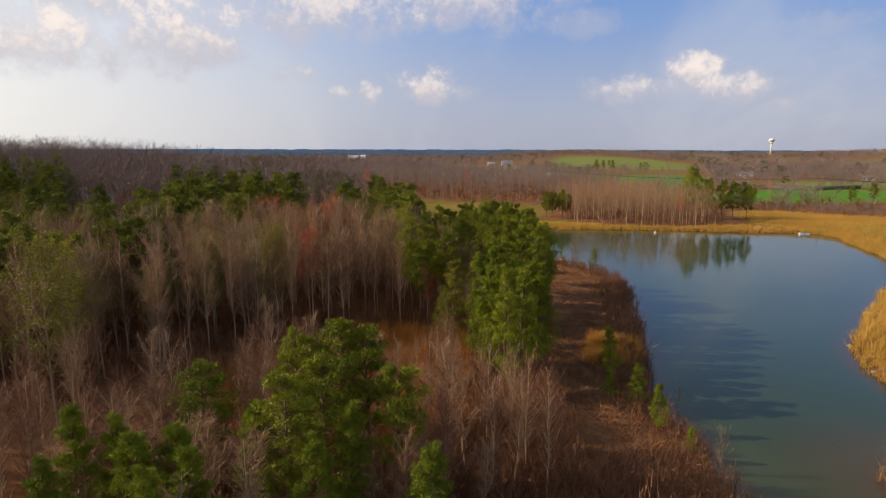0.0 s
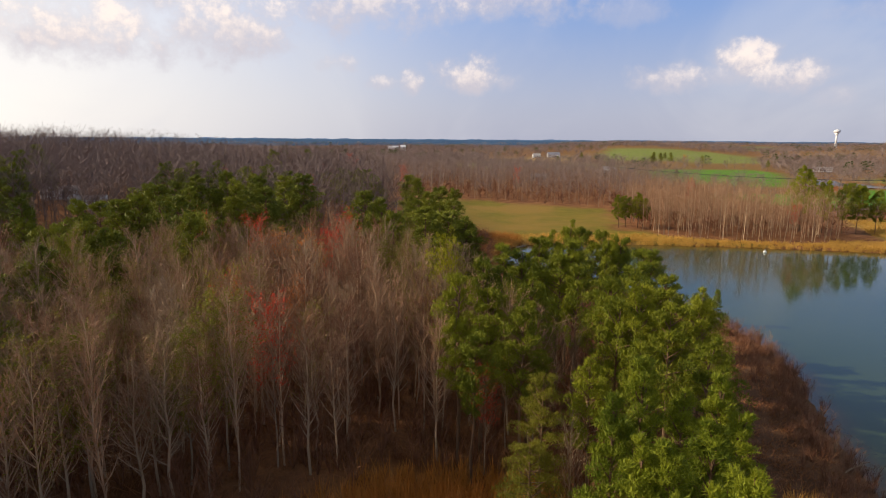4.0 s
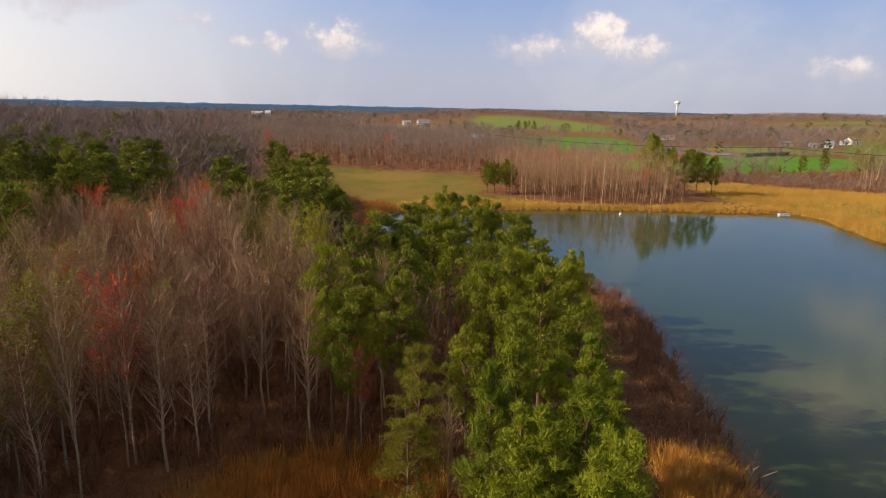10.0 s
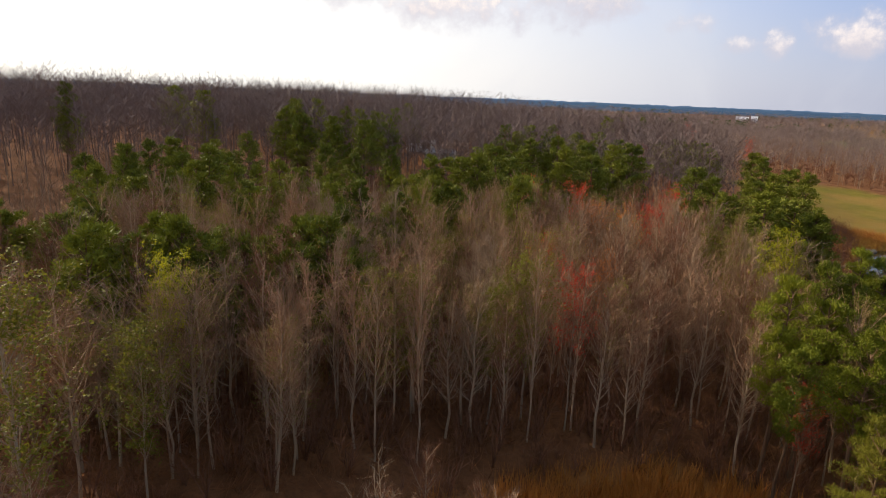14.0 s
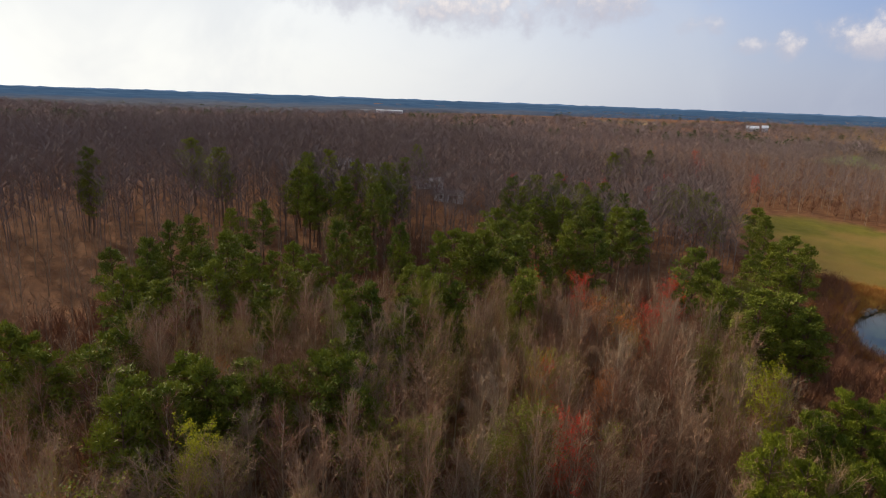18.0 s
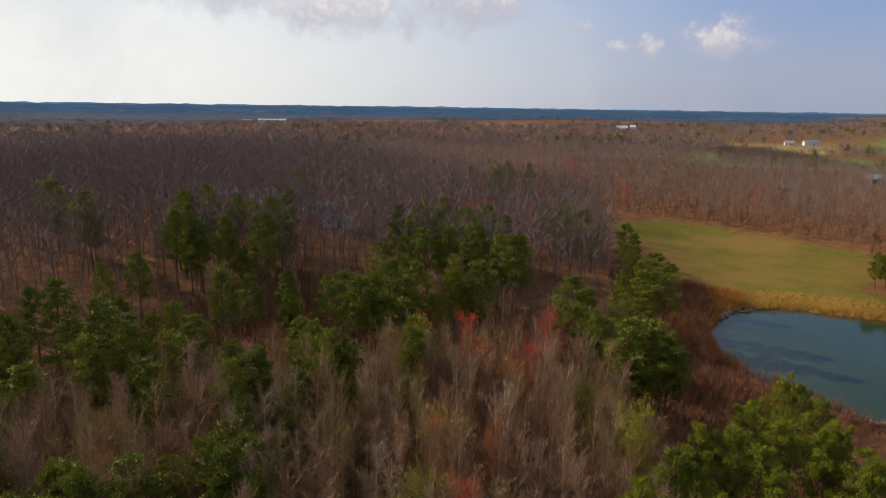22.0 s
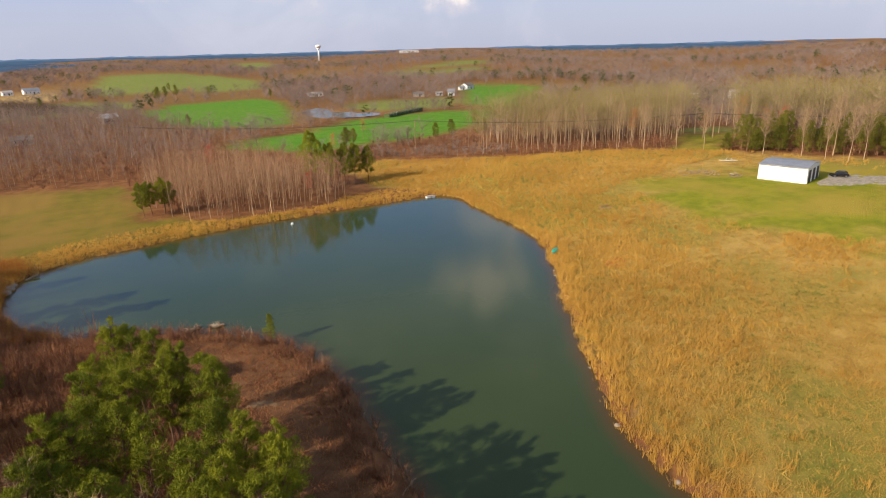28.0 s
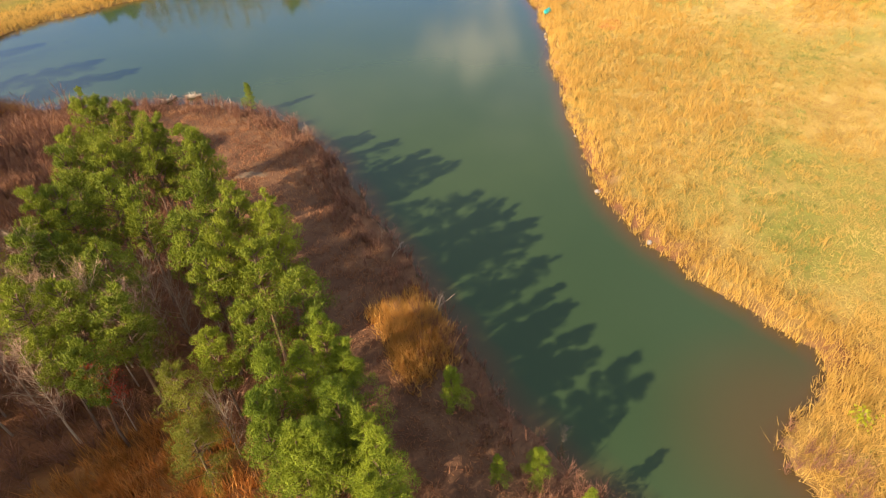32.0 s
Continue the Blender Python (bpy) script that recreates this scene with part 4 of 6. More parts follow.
# colour: red, orange, lime and olive budding trees: x, y, height, colour
RED_BUDS = [(-31.3, 92.1, 13.5), (-26.6, 95.9, 13), (-18.1, 101.6, 13.6), (-17.7, 92, 12.5), (-21, 75.1, 11.5), (-14.7, 66.1, 12.3), (-73.8, 164.8, 13), (-64.4, 174.3, 13), (-58.2, 174.2, 13), (-55, 177.3, 13), (-51, 259.5, 14),
            (-49.3, 211.4, 13), (-1.5, 67.2, 8.5), (-62, 300, 14), (-40, 200, 12), (-46, 186, 12), (-30, 240, 13), (10, 262, 12), (207, 118, 13), (66, 169, 9), (58, 214, 12)]
ORANGE_BUDS = [(-23.1, 90.5, 12), (-19.3, 89.4, 12), (-16.2, 76.3, 10.5), (-44, 60, 9), (-38, 44, 8), (161, 549, 12), (105, 225, 9), (135, 253, 9), (210, 133, 15), (212, 126, 12), (176, 152, 13)]
LIME_BUDS = [(-4.5, 79.6, 14.5), (-22, 76, 11), (-31.5, 49, 13)]
OLIVE_BUDS = [(-26.4, 39.3, 15.5), (-17.6, 65.4, 12.5), (-23.1, 60.3, 12), (-10.7, 86.2, 12), (-19.1, 63.4, 11.5), (-28, 45, 11), (1.5, 68.8, 9.5), (-12, 112, 12), (-8, 86, 12), (-48, 116, 11), (-70, 100, 12), (-33, 112.9, 12)]
BUDS = [(*p, c) for c, places in (("red", RED_BUDS), ("orange", ORANGE_BUDS), ("lime", LIME_BUDS), ("olive", OLIVE_BUDS)) for p in places]
BUD_MAT = {"red": RED, "orange": ORANGE, "lime": LIME, "olive": OLIVE}
BUD_WORD = {"red": "tree covered in bright red spring buds", "orange": "tree covered in orange spring buds", "lime": "tree with a haze of lime-green young leaves", "olive": "tree with sparse olive-green young leaves"}
bud_kinds = {}
for k, c in enumerate(BUD_MAT):
    for j in range(2):
        low, count, size = (0.55, 2000, 0.115) if c in ("red", "orange") else (0.35, 6000, 0.11)
        t, cr = bare_tree(200 + 10 * k + j, 13.0, limbs=30, twigs=12, spread=0.2, low=0.3, leaf=count, leaf_size=size, leaf_low=low)
        bud_kinds[c, j] = (t.mesh("bud_trunk", [BARK]), cr.mesh("bud_crown", [BARK, TWIG, BUD_MAT[c]]))
for n, (x, y, h, c) in enumerate(BUDS):
    put_tree("budding_tree", bud_kinds[c, n % 2], x, y, (h / 13.0 * (0.8 if c in ("lime", "red") else 1.0), h / 13.0), R.uniform(0, 6.28), BUD_WORD[c], "budding trees")

# the rest of the woods, joined
MID = [haze_tree(300 + i, 13.0, 210, 0.032, 0.17, 0.26, 0.075) for i in range(7)]
FAR = [haze_tree(320 + i, 14.0, 130, 0.055, 0.24, 0.26, 0.07) for i in range(7)]
CONES = [joined(*pine_tree(440 + i, 14.0, limbs=34, tufts=7, blades=7, needle=0.7, blade=0.2, low=0.05, width=0.24, cone=0.6, clump=1.2)) for i in range(4)]
wood_mats = [BARK, TWIG_DARK]
THICKET = [haze_tree(460 + i, 4.0, 70, 0.11, 0.42, 0.04, 0.05) for i in range(6)]
ROUND = [haze_tree(480 + i, 14.0, 190, 0.09, 0.36, 0.1, 0.1) for i in range(6)]


def heights(n, lo, hi, base, seed):
    rng = np.random.default_rng(seed)
    return [(q * rng.uniform(0.8, 1.2), q) for q in rng.uniform(lo, hi, n) / base]


rest = np.argsort(near_d)[290:]
WEST_WOOD = [(-250, -40), (-40, -40), (-22, 0), (-18, 20), (-36, 34), (-50, 38), (-58, 62), (-48, 94), (-24, 112), (-6, 102), (-2, 130), (-6, 164), (-14, 176), (-18, 192), (-36, 230), (-60, 250), (-250, 250)]
wx, wy = spots(WEST_WOOD, 3.7, 31)
close = np.hypot(wx, wy - 32) < 115
stuff("leafless_wood", MID, np.r_[wx[close], bx[rest]], np.r_[wy[close], by[rest]], heights(close.sum() + len(rest), 6.5, 10.8, 13.0, 1), wood_mats, "dense leafless brown wood of slender trees", "woods")
rx, ry = wx[~close], wy[~close]
stuff("ridge_wood", FAR, rx, ry, heights(len(rx), 14, 19, 14.0, 2), [TWIG_RIDGE_BACKLIT, TWIG_RIDGE_BACKLIT], "tall leafless wood on the western ridge", "woods")
NORTH_WOOD = [(-60, 250), (-36, 232), (-14, 250), (6, 244), (38, 230), (58, 223), (77, 256), (90, 306), (88, 410), (60, 470), (0, 500), (-260, 520), (-260, 250)]
nx_, ny_ = spots(NORTH_WOOD, 5.4, 32)
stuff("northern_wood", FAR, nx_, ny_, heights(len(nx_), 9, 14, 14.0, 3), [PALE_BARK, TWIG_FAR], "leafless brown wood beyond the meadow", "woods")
CLUMP = [(37, 176), (46, 169), (58, 167), (70, 166), (80, 172), (78, 190), (70, 214), (56, 222), (40, 216), (36, 196)]
cx, cy = spots(CLUMP, 2.6, 33, margin=-30)
keep = (cx > 36) | (cy > 180)
stuff("shore_copse", MID, cx[keep], cy[keep], heights(keep.sum(), 9, 13, 13.0, 4), [PALE_BARK, TWIG], "copse of slender leafless saplings by the pond", "woods")
TREELINE = [(146, 205), (150, 188), (157, 176), (174, 146), (194, 136), (212, 114), (226, 64), (226, 0), (190, -70), (260, -70), (290, 40), (262, 120), (236, 180), (200, 208), (165, 214)]
tx, ty = spots(TREELINE, 4.3, 34)
TALL = [haze_tree(400 + i, 18.0, 210, 0.055, 0.2, 0.3, 0.1, 620, 0.13) for i in range(6)]
stuff("tall_treeline", TALL, tx, ty, heights(len(tx), 17, 23, 18.0, 5), [PALE_BARK, TWIG_GOLD, BUD_HAZE], "tall leafless treeline with a green-gold haze of buds", "woods")
EVER = [(183, 121), (190, 112), (200, 92), (208, 50), (206, -10), (224, -10), (226, 50), (216, 96), (206, 118), (196, 124)]
ex, ey = spots(EVER, 3.8, 35, keep=0.8)
stuff("evergreen_row", CONES, ex, ey, heights(len(ex), 6, 11.5, 14.0, 6), [PINE_BARK, CEDAR_LIGHT], "row of olive-green evergreens below the treeline", "woods")

BRUSHY = [(150, 180), (172, 142), (182, 128), (194, 104), (206, 60), (206, 0), (212, 0), (214, 62), (202, 110), (190, 132), (180, 146), (158, 184)]
jx, jy = spots(BRUSHY, 2.4, 37, margin=0.2)
stuff("treeline_brush", THICKET, jx, jy, [(q * 1.2, q) for q in np.random.default_rng(9).uniform(1.5, 4.5, len(jx)) / 4], [TWIG, TWIG_RED], "brown brush below the treeline", "brush")
HEDGE = [(92, 208), (108, 213), (122, 203), (140, 189), (152, 180), (156, 188), (140, 202), (122, 214), (106, 224), (94, 218)]
hx_, hy_ = spots(HEDGE, 2.6, 36, margin=0.2)
stuff("field_hedge", THICKET, hx_, hy_, [(q * 1.2, q) for q in np.random.default_rng(8).uniform(1.8, 5.0, len(hx_)) / 4], [TWIG, TWIG_FAR], "brown hedge of bare brush along the field", "hedge")
SCRUB = [(-60, 250), (-14, 252), (38, 232), (36, 176), (80, 170), (96, 214), (150, 200), (172, 226), (90, 228), (80, 262), (95, 316), (90, 410), (60, 470), (-100, 470)]
qx, qy = spots(SCRUB, 4.6, 38, margin=0.3)
stuff("woodland_scrub", THICKET, qx, qy, [(q * 1.3, q) for q in np.random.default_rng(12).uniform(1.8, 5.5, len(qx)) / 4], [TWIG, TWIG_RED], "brown scrub below leafless trees", "brush")
# woods out to the horizon
rng = np.random.default_rng(77)
px, py = [], []
for lo, hi, count in ((230, 700, 13000), (700, 1250, 11000), (1250, 2100, 7000)):
    a = rng.uniform(-1.35, 1.55, count)
    d = np.sqrt(rng.uniform(lo ** 2, hi ** 2, count))
    px.append(np.sin(a) * d), py.append(np.cos(a) * d + 30)
px, py = np.concatenate(px), np.concatenate(py)
ok = free_of_fields(px, py, 4.0) & ~inside(NORTH_WOOD, px, py) & ~inside(WEST_WOOD, px, py)
az = np.degrees(np.arctan2(px, py - 30))
gap = np.sin(px * 0.021 + 1.2 * np.sin(py * 0.013)) * np.sin(py * 0.017 + 1.0) > 0.3
ok &= ~((az > 2) & gap) | (rng.random(len(px)) < 0.2)
thin = (az > 4) & (az < 52) & (np.hypot(px, py) < 560)
ok &= ~thin | (rng.random(len(px)) < 0.9)
ok &= (np.hypot(px, py) < 1100) | (az > -25)
px, py = px[ok], py[ok]
dist = np.hypot(px, py)
TINY = [haze_tree(360 + i, 14.0, 44, 0.28, 0.5, 0.08, 0.12) for i in range(5)]
q = rng.uniform(6.5, 11, len(px)) / 14
ever = rng.random(len(px)) < 0.02 + 0.11 * (np.sin(px * 0.017) * np.sin(py * 0.013 + 2) > 0.35)
TINY_PINE = [joined(*pine_tree(380 + i, 14.0, limbs=12, tufts=4, blades=2, needle=1.5, blade=0.9, low=0.15, width=0.24)) for i in range(3)]
b = ~ever
close_by = dist < 520
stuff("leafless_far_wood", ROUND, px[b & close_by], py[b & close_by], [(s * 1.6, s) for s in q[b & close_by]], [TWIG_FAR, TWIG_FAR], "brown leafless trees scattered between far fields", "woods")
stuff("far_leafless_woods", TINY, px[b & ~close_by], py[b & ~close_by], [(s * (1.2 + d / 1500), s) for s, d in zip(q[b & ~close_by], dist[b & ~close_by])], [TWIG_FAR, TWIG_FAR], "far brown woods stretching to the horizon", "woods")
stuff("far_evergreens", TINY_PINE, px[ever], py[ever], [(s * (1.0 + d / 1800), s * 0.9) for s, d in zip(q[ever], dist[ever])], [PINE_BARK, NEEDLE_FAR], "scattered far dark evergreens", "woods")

# ---- undergrowth and grass ----


def tuft(seed, blades, h, spread, width, splay=0.35):
    rng = np.random.default_rng(seed)
    s = Soup()
    base = np.c_[rng.normal(0, spread, (blades, 2)), np.zeros(blades)]
    tip = base + np.c_[rng.normal(0, splay * h, (blades, 2)), h * rng.uniform(0.6, 1.15, blades)]
    slivers(s, base, tip, width, rng, 0)
    return s


def shrub(seed, h, stems=9, twigs=9, width=0.03, leaf=0, leaf_size=0.15):
    rng = np.random.default_rng(seed)
    s = Soup()
    for _ in range(stems):
        a, out = rng.random() * 6.283, rng.uniform(0.1, 0.55)
        d = unit(np.array([np.cos(a) * out, np.sin(a) * out, 1.0]))
        end = d * h * rng.uniform(0.65, 1.1)
        slivers(s, np.zeros((1, 3)), end[None], width * 1.6, rng, 0)
        base = end * rng.uniform(0.25, 0.95, (twigs, 1))
        tip = base + unit(d + rng.normal(0, 0.5, (twigs, 3))) * h * rng.uniform(0.15, 0.4, (twigs, 1))
        slivers(s, base, tip, width * 0.8, rng, 0)
        if leaf:
            c = tip[rng.integers(0, twigs, leaf)] + rng.normal(0, 0.1 * h, (leaf, 3))
            slivers(s, c, c + rng.normal(0, 1, (leaf, 3)) * leaf_size * 0.7, leaf_size, rng, 1)
    return s


def scatter_in(lo, hi, count, seed, test):
    rng = np.random.default_rng(seed)
    x, y = rng.uniform(lo[0], hi[0], count), rng.uniform(lo[1], hi[1], count)
    ok = test(x, y, rng)
    return x[ok], y[ok]


def sizes(n, lo, hi, seed):
    rng = np.random.default_rng(seed)
    q = rng.uniform(lo, hi, n)
    return list(zip(q, q * rng.uniform(0.85, 1.2, n)))


def patches(x, y, k=1.0):
    return np.sin(x * 0.16 * k + 1.9 * np.sin(y * 0.07 * k)) * np.sin(y * 0.19 * k + 1.3 * np.sin(x * 0.09 * k) + 1.0)


STRAW_TUFTS = [tuft(500 + i, 11, 0.85, 0.22, 0.055) for i in range(6)]
REEDS = [tuft(520 + i, 13, 1.25, 0.22, 0.06, 0.22) for i in range(6)]
SHORT = [tuft(540 + i, 9, 0.32, 0.28, 0.06, 0.6) for i in range(5)]


def tall_straw(x, y, rng):
    sd = edge_distance(POND, x, y)
    ok = inside(EAST_FIELD, x, y) & (sd > 0.3) & (edge_distance(LAWN, x, y) > -2 + 4 * rng.random(len(x)))
    band = step(34, 14, sd) * step(40, 75, y) + step(7, 1, sd)
    tall = band + 0.25 * (patches(x, y) > 0.55) + 0.9 * ((np.hypot((x - 118) / 2.2, y - 70) < 7)) + 0.6 * (y > 120)
    return ok & (rng.random(len(x)) < np.clip(tall, 0.05, 1.0))


gx_, gy_ = scatter_in((28, -10), (190, 205), 70000, 61, tall_straw)
stuff("straw_grass", STRAW_TUFTS, gx_, gy_, sizes(len(gx_), 0.7, 1.35, 1), [STRAW], "tall golden broom grass in clumps", "grass", 0.03)


def short_grass(x, y, rng):
    sd = edge_distance(POND, x, y)
    return inside(EAST_FIELD, x, y) & (sd > 2) & (edge_distance(LAWN, x, y) > 0)


sx_, sy_ = scatter_in((30, 5), (150, 150), 16000, 62, short_grass)
half = patches(sx_, sy_, 0.6) + 0.25 * np.random.default_rng(3).normal(size=len(sx_)) > 0.2
stuff("field_grass", SHORT, sx_[~half], sy_[~half], sizes((~half).sum(), 0.7, 1.4, 2), [STRAW_TAN], "short dry field grass", "grass", 0.02)
stuff("green_grass", SHORT, sx_[half], sy_[half], sizes(half.sum(), 0.6, 1.2, 3), [GREEN_TUFT], "short green-tinged field grass", "grass", 0.02)


def along_shore(x, y, rng):
    sd = edge_distance(POND, x, y)
    return (sd > -0.25) & (sd < 2.6 + 1.5 * rng.random(len(x))) & ((x > 32) | (y > 128)) & ((y > 37.5) | (x > 28.5))


ex_, ey_ = scatter_in((-6, 20), (108, 176), 60000, 63, along_shore)
stuff("shore_reeds", REEDS, ex_, ey_, sizes(len(ex_), 0.45, 1.05, 4), [STRAW], "golden reeds fringing the pond", "reeds", 0.05)
nx2, ny2 = scatter_in((-10, 155), (96, 178), 9000, 64, lambda x, y, r: (edge_distance(POND, x, y) > 2.5) & (edge_distance(POND, x, y) < 8 + 3 * r.random(len(x))) & ~inside(CLUMP, x, y))
stuff("dam_grass", STRAW_TUFTS, nx2, ny2, sizes(len(nx2), 0.5, 1.0, 5), [STRAW], "rough straw along the pond dam", "grass", 0.03)
fx_, fy_ = scatter_in((38, 36), (95, 105), 22000, 73, lambda x, y, r: short_grass(x, y, r))
lush = patches(fx_, fy_, 0.8) + 0.3 * np.random.default_rng(6).normal(size=len(fx_)) > 0.8
stuff("near_field_grass", SHORT, fx_[~lush], fy_[~lush], sizes((~lush).sum(), 0.5, 1.1, 15), [STRAW_TAN], "dense dry grass by the eastern shore", "grass", 0.02)
stuff("near_green_grass", SHORT, fx_[lush], fy_[lush], sizes(lush.sum(), 0.4, 0.9, 17), [GREEN_TUFT], "green-tinged grass by the eastern shore", "grass", 0.02)
cx2, cy2 = scatter_in((-22, 34), (5, 70), 4200, 65, lambda x, y, r: edge_distance(CLEARING, x, y) < 0.5 * r.normal(size=len(x)))
stuff("clearing_grass", REEDS, cx2, cy2, sizes(len(cx2), 0.7, 1.35, 6), [STRAW_RED], "rust-coloured tall grass in a forest clearing", "grass", 0.03)

BROWN_SHRUBS = [shrub(560 + i, 1.5, 8, 7, 0.028) for i in range(5)]
LOW_BRUSH = [tuft(580 + i, 14, 1.0, 0.35, 0.045, 0.55) for i in range(5)]
hx, hy = scatter_in((10, 30), (33, 125), 9000, 66, lambda x, y, r: (edge_distance(POND, x, y) > -0.2) & (edge_distance(POND, x, y) < 3.4 + 1.2 * r.random(len(x))) & (r.random(len(x)) < 0.45))
stuff("bank_brush", BROWN_SHRUBS, hx, hy, sizes(len(hx), 0.5, 1.25, 7), [TWIG_RED], "bare purplish-brown brush along the bank", "brush", 0.05)
ox, oy = scatter_in((13, 57), (22, 66), 1500, 67, lambda x, y, r: (edge_distance(POND, x, y) > 0.6) & (edge_distance(POND, x, y) < 6) & (np.hypot((x - 18 - 0.25 * (y - 62)) / 0.75, y - 62) < 4.2 + r.normal(size=len(x)) * 0.8))
stuff("orange_grass", STRAW_TUFTS, ox, oy, sizes(len(ox), 0.8, 1.5, 8), [ORANGE_STRAW], "patch of orange tall grass on the bank", "grass", 0.03)
lx, ly = scatter_in((9, 36), (30, 117), 5000, 68, lambda x, y, r: inside(BANK, x, y) & (edge_distance(POND, x, y) > 2))
stuff("bank_stubble", SHORT, lx, ly, sizes(len(lx), 0.6, 1.3, 9), [BRUSH], "low brown stubble on the mown bank", "grass", 0.02)


def under_wood(x, y, rng):
    return (inside(NEAR_WOOD, x, y) | inside(WEST_WOOD, x, y) | ((x > -20) & (x < 14))) & free_of_fields(x, y, 0.3)


ux, uy = scatter_in((-80, 14), (14, 128), 15000, 69, under_wood)
pick2 = np.random.default_rng(5).random(len(ux)) < 0.45
stuff("forest_brush", BROWN_SHRUBS, ux[pick2], uy[pick2], sizes(pick2.sum(), 0.8, 2.4, 10), [TWIG_RED], "tangled reddish undergrowth on the forest floor", "brush", 0.05)
stuff("forest_litter_brush", LOW_BRUSH, ux[~pick2], uy[~pick2], sizes((~pick2).sum(), 0.6, 1.5, 11), [BRUSH], "low brown brush and leaf litter", "brush", 0.05)
kx, ky = scatter_in((-12, -5), (20, 45), 2000, 70, lambda x, y, r: (edge_distance(POND, x, y) > 1) & free_of_fields(x, y, 0.2))
stuff("start_brush", BROWN_SHRUBS, kx, ky, sizes(len(kx), 0.8, 2.0, 12), [TWIG_RED], "rusty bare brush on the near bank", "brush", 0.05)
vx, vy = scatter_in((28, -8), (52, 39), 5000, 71, lambda x, y, r: (edge_distance(POND, x, y) > 0.2) & (edge_distance(POND, x, y) < 9))
stuff("cove_brush", LOW_BRUSH, vx, vy, sizes(len(vx), 0.45, 0.95, 13), [STRAW], "pale dead brush at the cove", "brush", 0.05)
zx, zy = scatter_in((-8, 128), (8, 170), 1200, 72, lambda x, y, r: (edge_distance(POND, x, y) > 0.2) & (x < 6))
stuff("corner_brush", LOW_BRUSH, zx, zy, sizes(len(zx), 0.8, 1.7, 14), [STRAW_RED], "orange-brown brush at the pond corner", "brush", 0.05)

wx_, wy_ = scatter_in((-24, 112), (4, 172), 2600, 74, lambda x, y, r: inside(OPEN_CORNER, x, y) & (edge_distance(POND, x, y) > 0.5) & (y < 170 - 2 * r.random(len(x))))
stuff("corner_shrubs", BROWN_SHRUBS, wx_, wy_, sizes(len(wx_), 0.7, 1.8, 16), [TWIG_RED], "bare reddish shrubs near the pond corner", "brush", 0.05)

# ---- built things ----


def box(bm, x0, x1, y0, y1, z0, z1, bevel=0.0):
    m = bmesh.ops.create_cube(bm, size=1.0)
    for v in m["verts"]:
        v.co = Vector((x0 + (v.co.x + 0.5) * (x1 - x0), y0 + (v.co.y + 0.5) * (y1 - y0), z0 + (v.co.z + 0.5) * (z1 - z0)))
    if bevel:
        edges = list({e for v in m["verts"] for e in v.link_edges})
        bmesh.ops.bevel(bm, geom=edges, offset=bevel, segments=2, affect="EDGES")
    return m["verts"]


def finish(bm, name, mat, parent, label="", smooth=False):
    me = bpy.data.meshes.new(name)
    bmesh.ops.recalc_face_normals(bm, faces=bm.faces[:])
    bm.to_mesh(me)
    bm.free()
    me.materials.append(mat)
    if smooth:
        me.polygons.foreach_set("use_smooth", np.full(len(me.polygons), True))
    return part(name, me, parent, label)


def box_part(name, size, mat, parent, label="", bevel=0.02):
    bm = bmesh.new()
    box(bm, *size, bevel)
    return finish(bm, name, mat, parent, label)


def cylinder(bm, x, y, z0, z1, r0, r1, n=16):
    m = bmesh.ops.create_cone(bm, cap_ends=True, segments=n, radius1=r0, radius2=r1, depth=z1 - z0)
    bmesh.ops.translate(bm, verts=m["verts"], vec=(x, y, (z0 + z1) / 2))
    return m["verts"]


def base_at(name, x, y, turn, label, category, group="", z=None):
    ob = new(name)
    ob.location, ob.rotation_euler = (x, y, height(x, y) if z is None else z), (0, 0, radians(turn))
    return tagged(ob, label, category, group)


WHITE = plain("white_metal_siding", (0.80, 0.80, 0.78), 0.45, wear=0.10, scale=0.6)
GREY_ROOF = plain("grey_metal_roof", (0.34, 0.35, 0.37), 0.4, 0.3, wear=0.25, scale=0.5)
DARK = plain("dark_opening", (0.05, 0.05, 0.055), 0.5)
BLACK_PAINT = plain("black_car_paint", (0.02, 0.02, 0.024), 0.18, 0.2, 0.6)
GLASS_DARK = plain("tinted_glass", (0.03, 0.035, 0.04), 0.05, 0.0, 0.7)
RUBBER = plain("tyre_rubber", (0.02, 0.02, 0.02), 0.9)
CHROME = plain("bright_metal", (0.55, 0.55, 0.56), 0.25, 0.9)
GRAVEL = varied("pale_gravel", (0.28, 0.26, 0.24), (0.46, 0.43, 0.40), 1.5, 0.95, 0.1, by=None, bump=0.5, fine=0.4)
WOOD = varied("weathered_wood", (0.16, 0.11, 0.07), (0.30, 0.23, 0.16), 1.0, by="island")
POLE_WOOD = varied("pole_wood", (0.22, 0.15, 0.10), (0.38, 0.28, 0.20), 0.8, by=None)
RED_DECK = varied("red_stained_deck", (0.34, 0.10, 0.05), (0.48, 0.17, 0.08), 1.0, by="island")
POOL_BLUE = plain("pool_water", (0.03, 0.17, 0.42), 0.45, 0.0, 0.25)
TEAL = plain("teal_plastic", (0.03, 0.42, 0.33), 0.45)
BRICK_TAN = plain("tan_wall", (0.42, 0.34, 0.27), 0.8)
MOSS = plain("mossy_boards", (0.13, 0.17, 0.06), 0.9, wear=0.5, scale=0.3)
BROWN_ROOF = plain("brown_shingle_roof", (0.20, 0.17, 0.15), 0.9)
PALE_ROOF = plain("pale_roof", (0.45, 0.43, 0.40), 0.7)
WIRE = plain("power_cable", (0.05, 0.05, 0.05), 0.6)
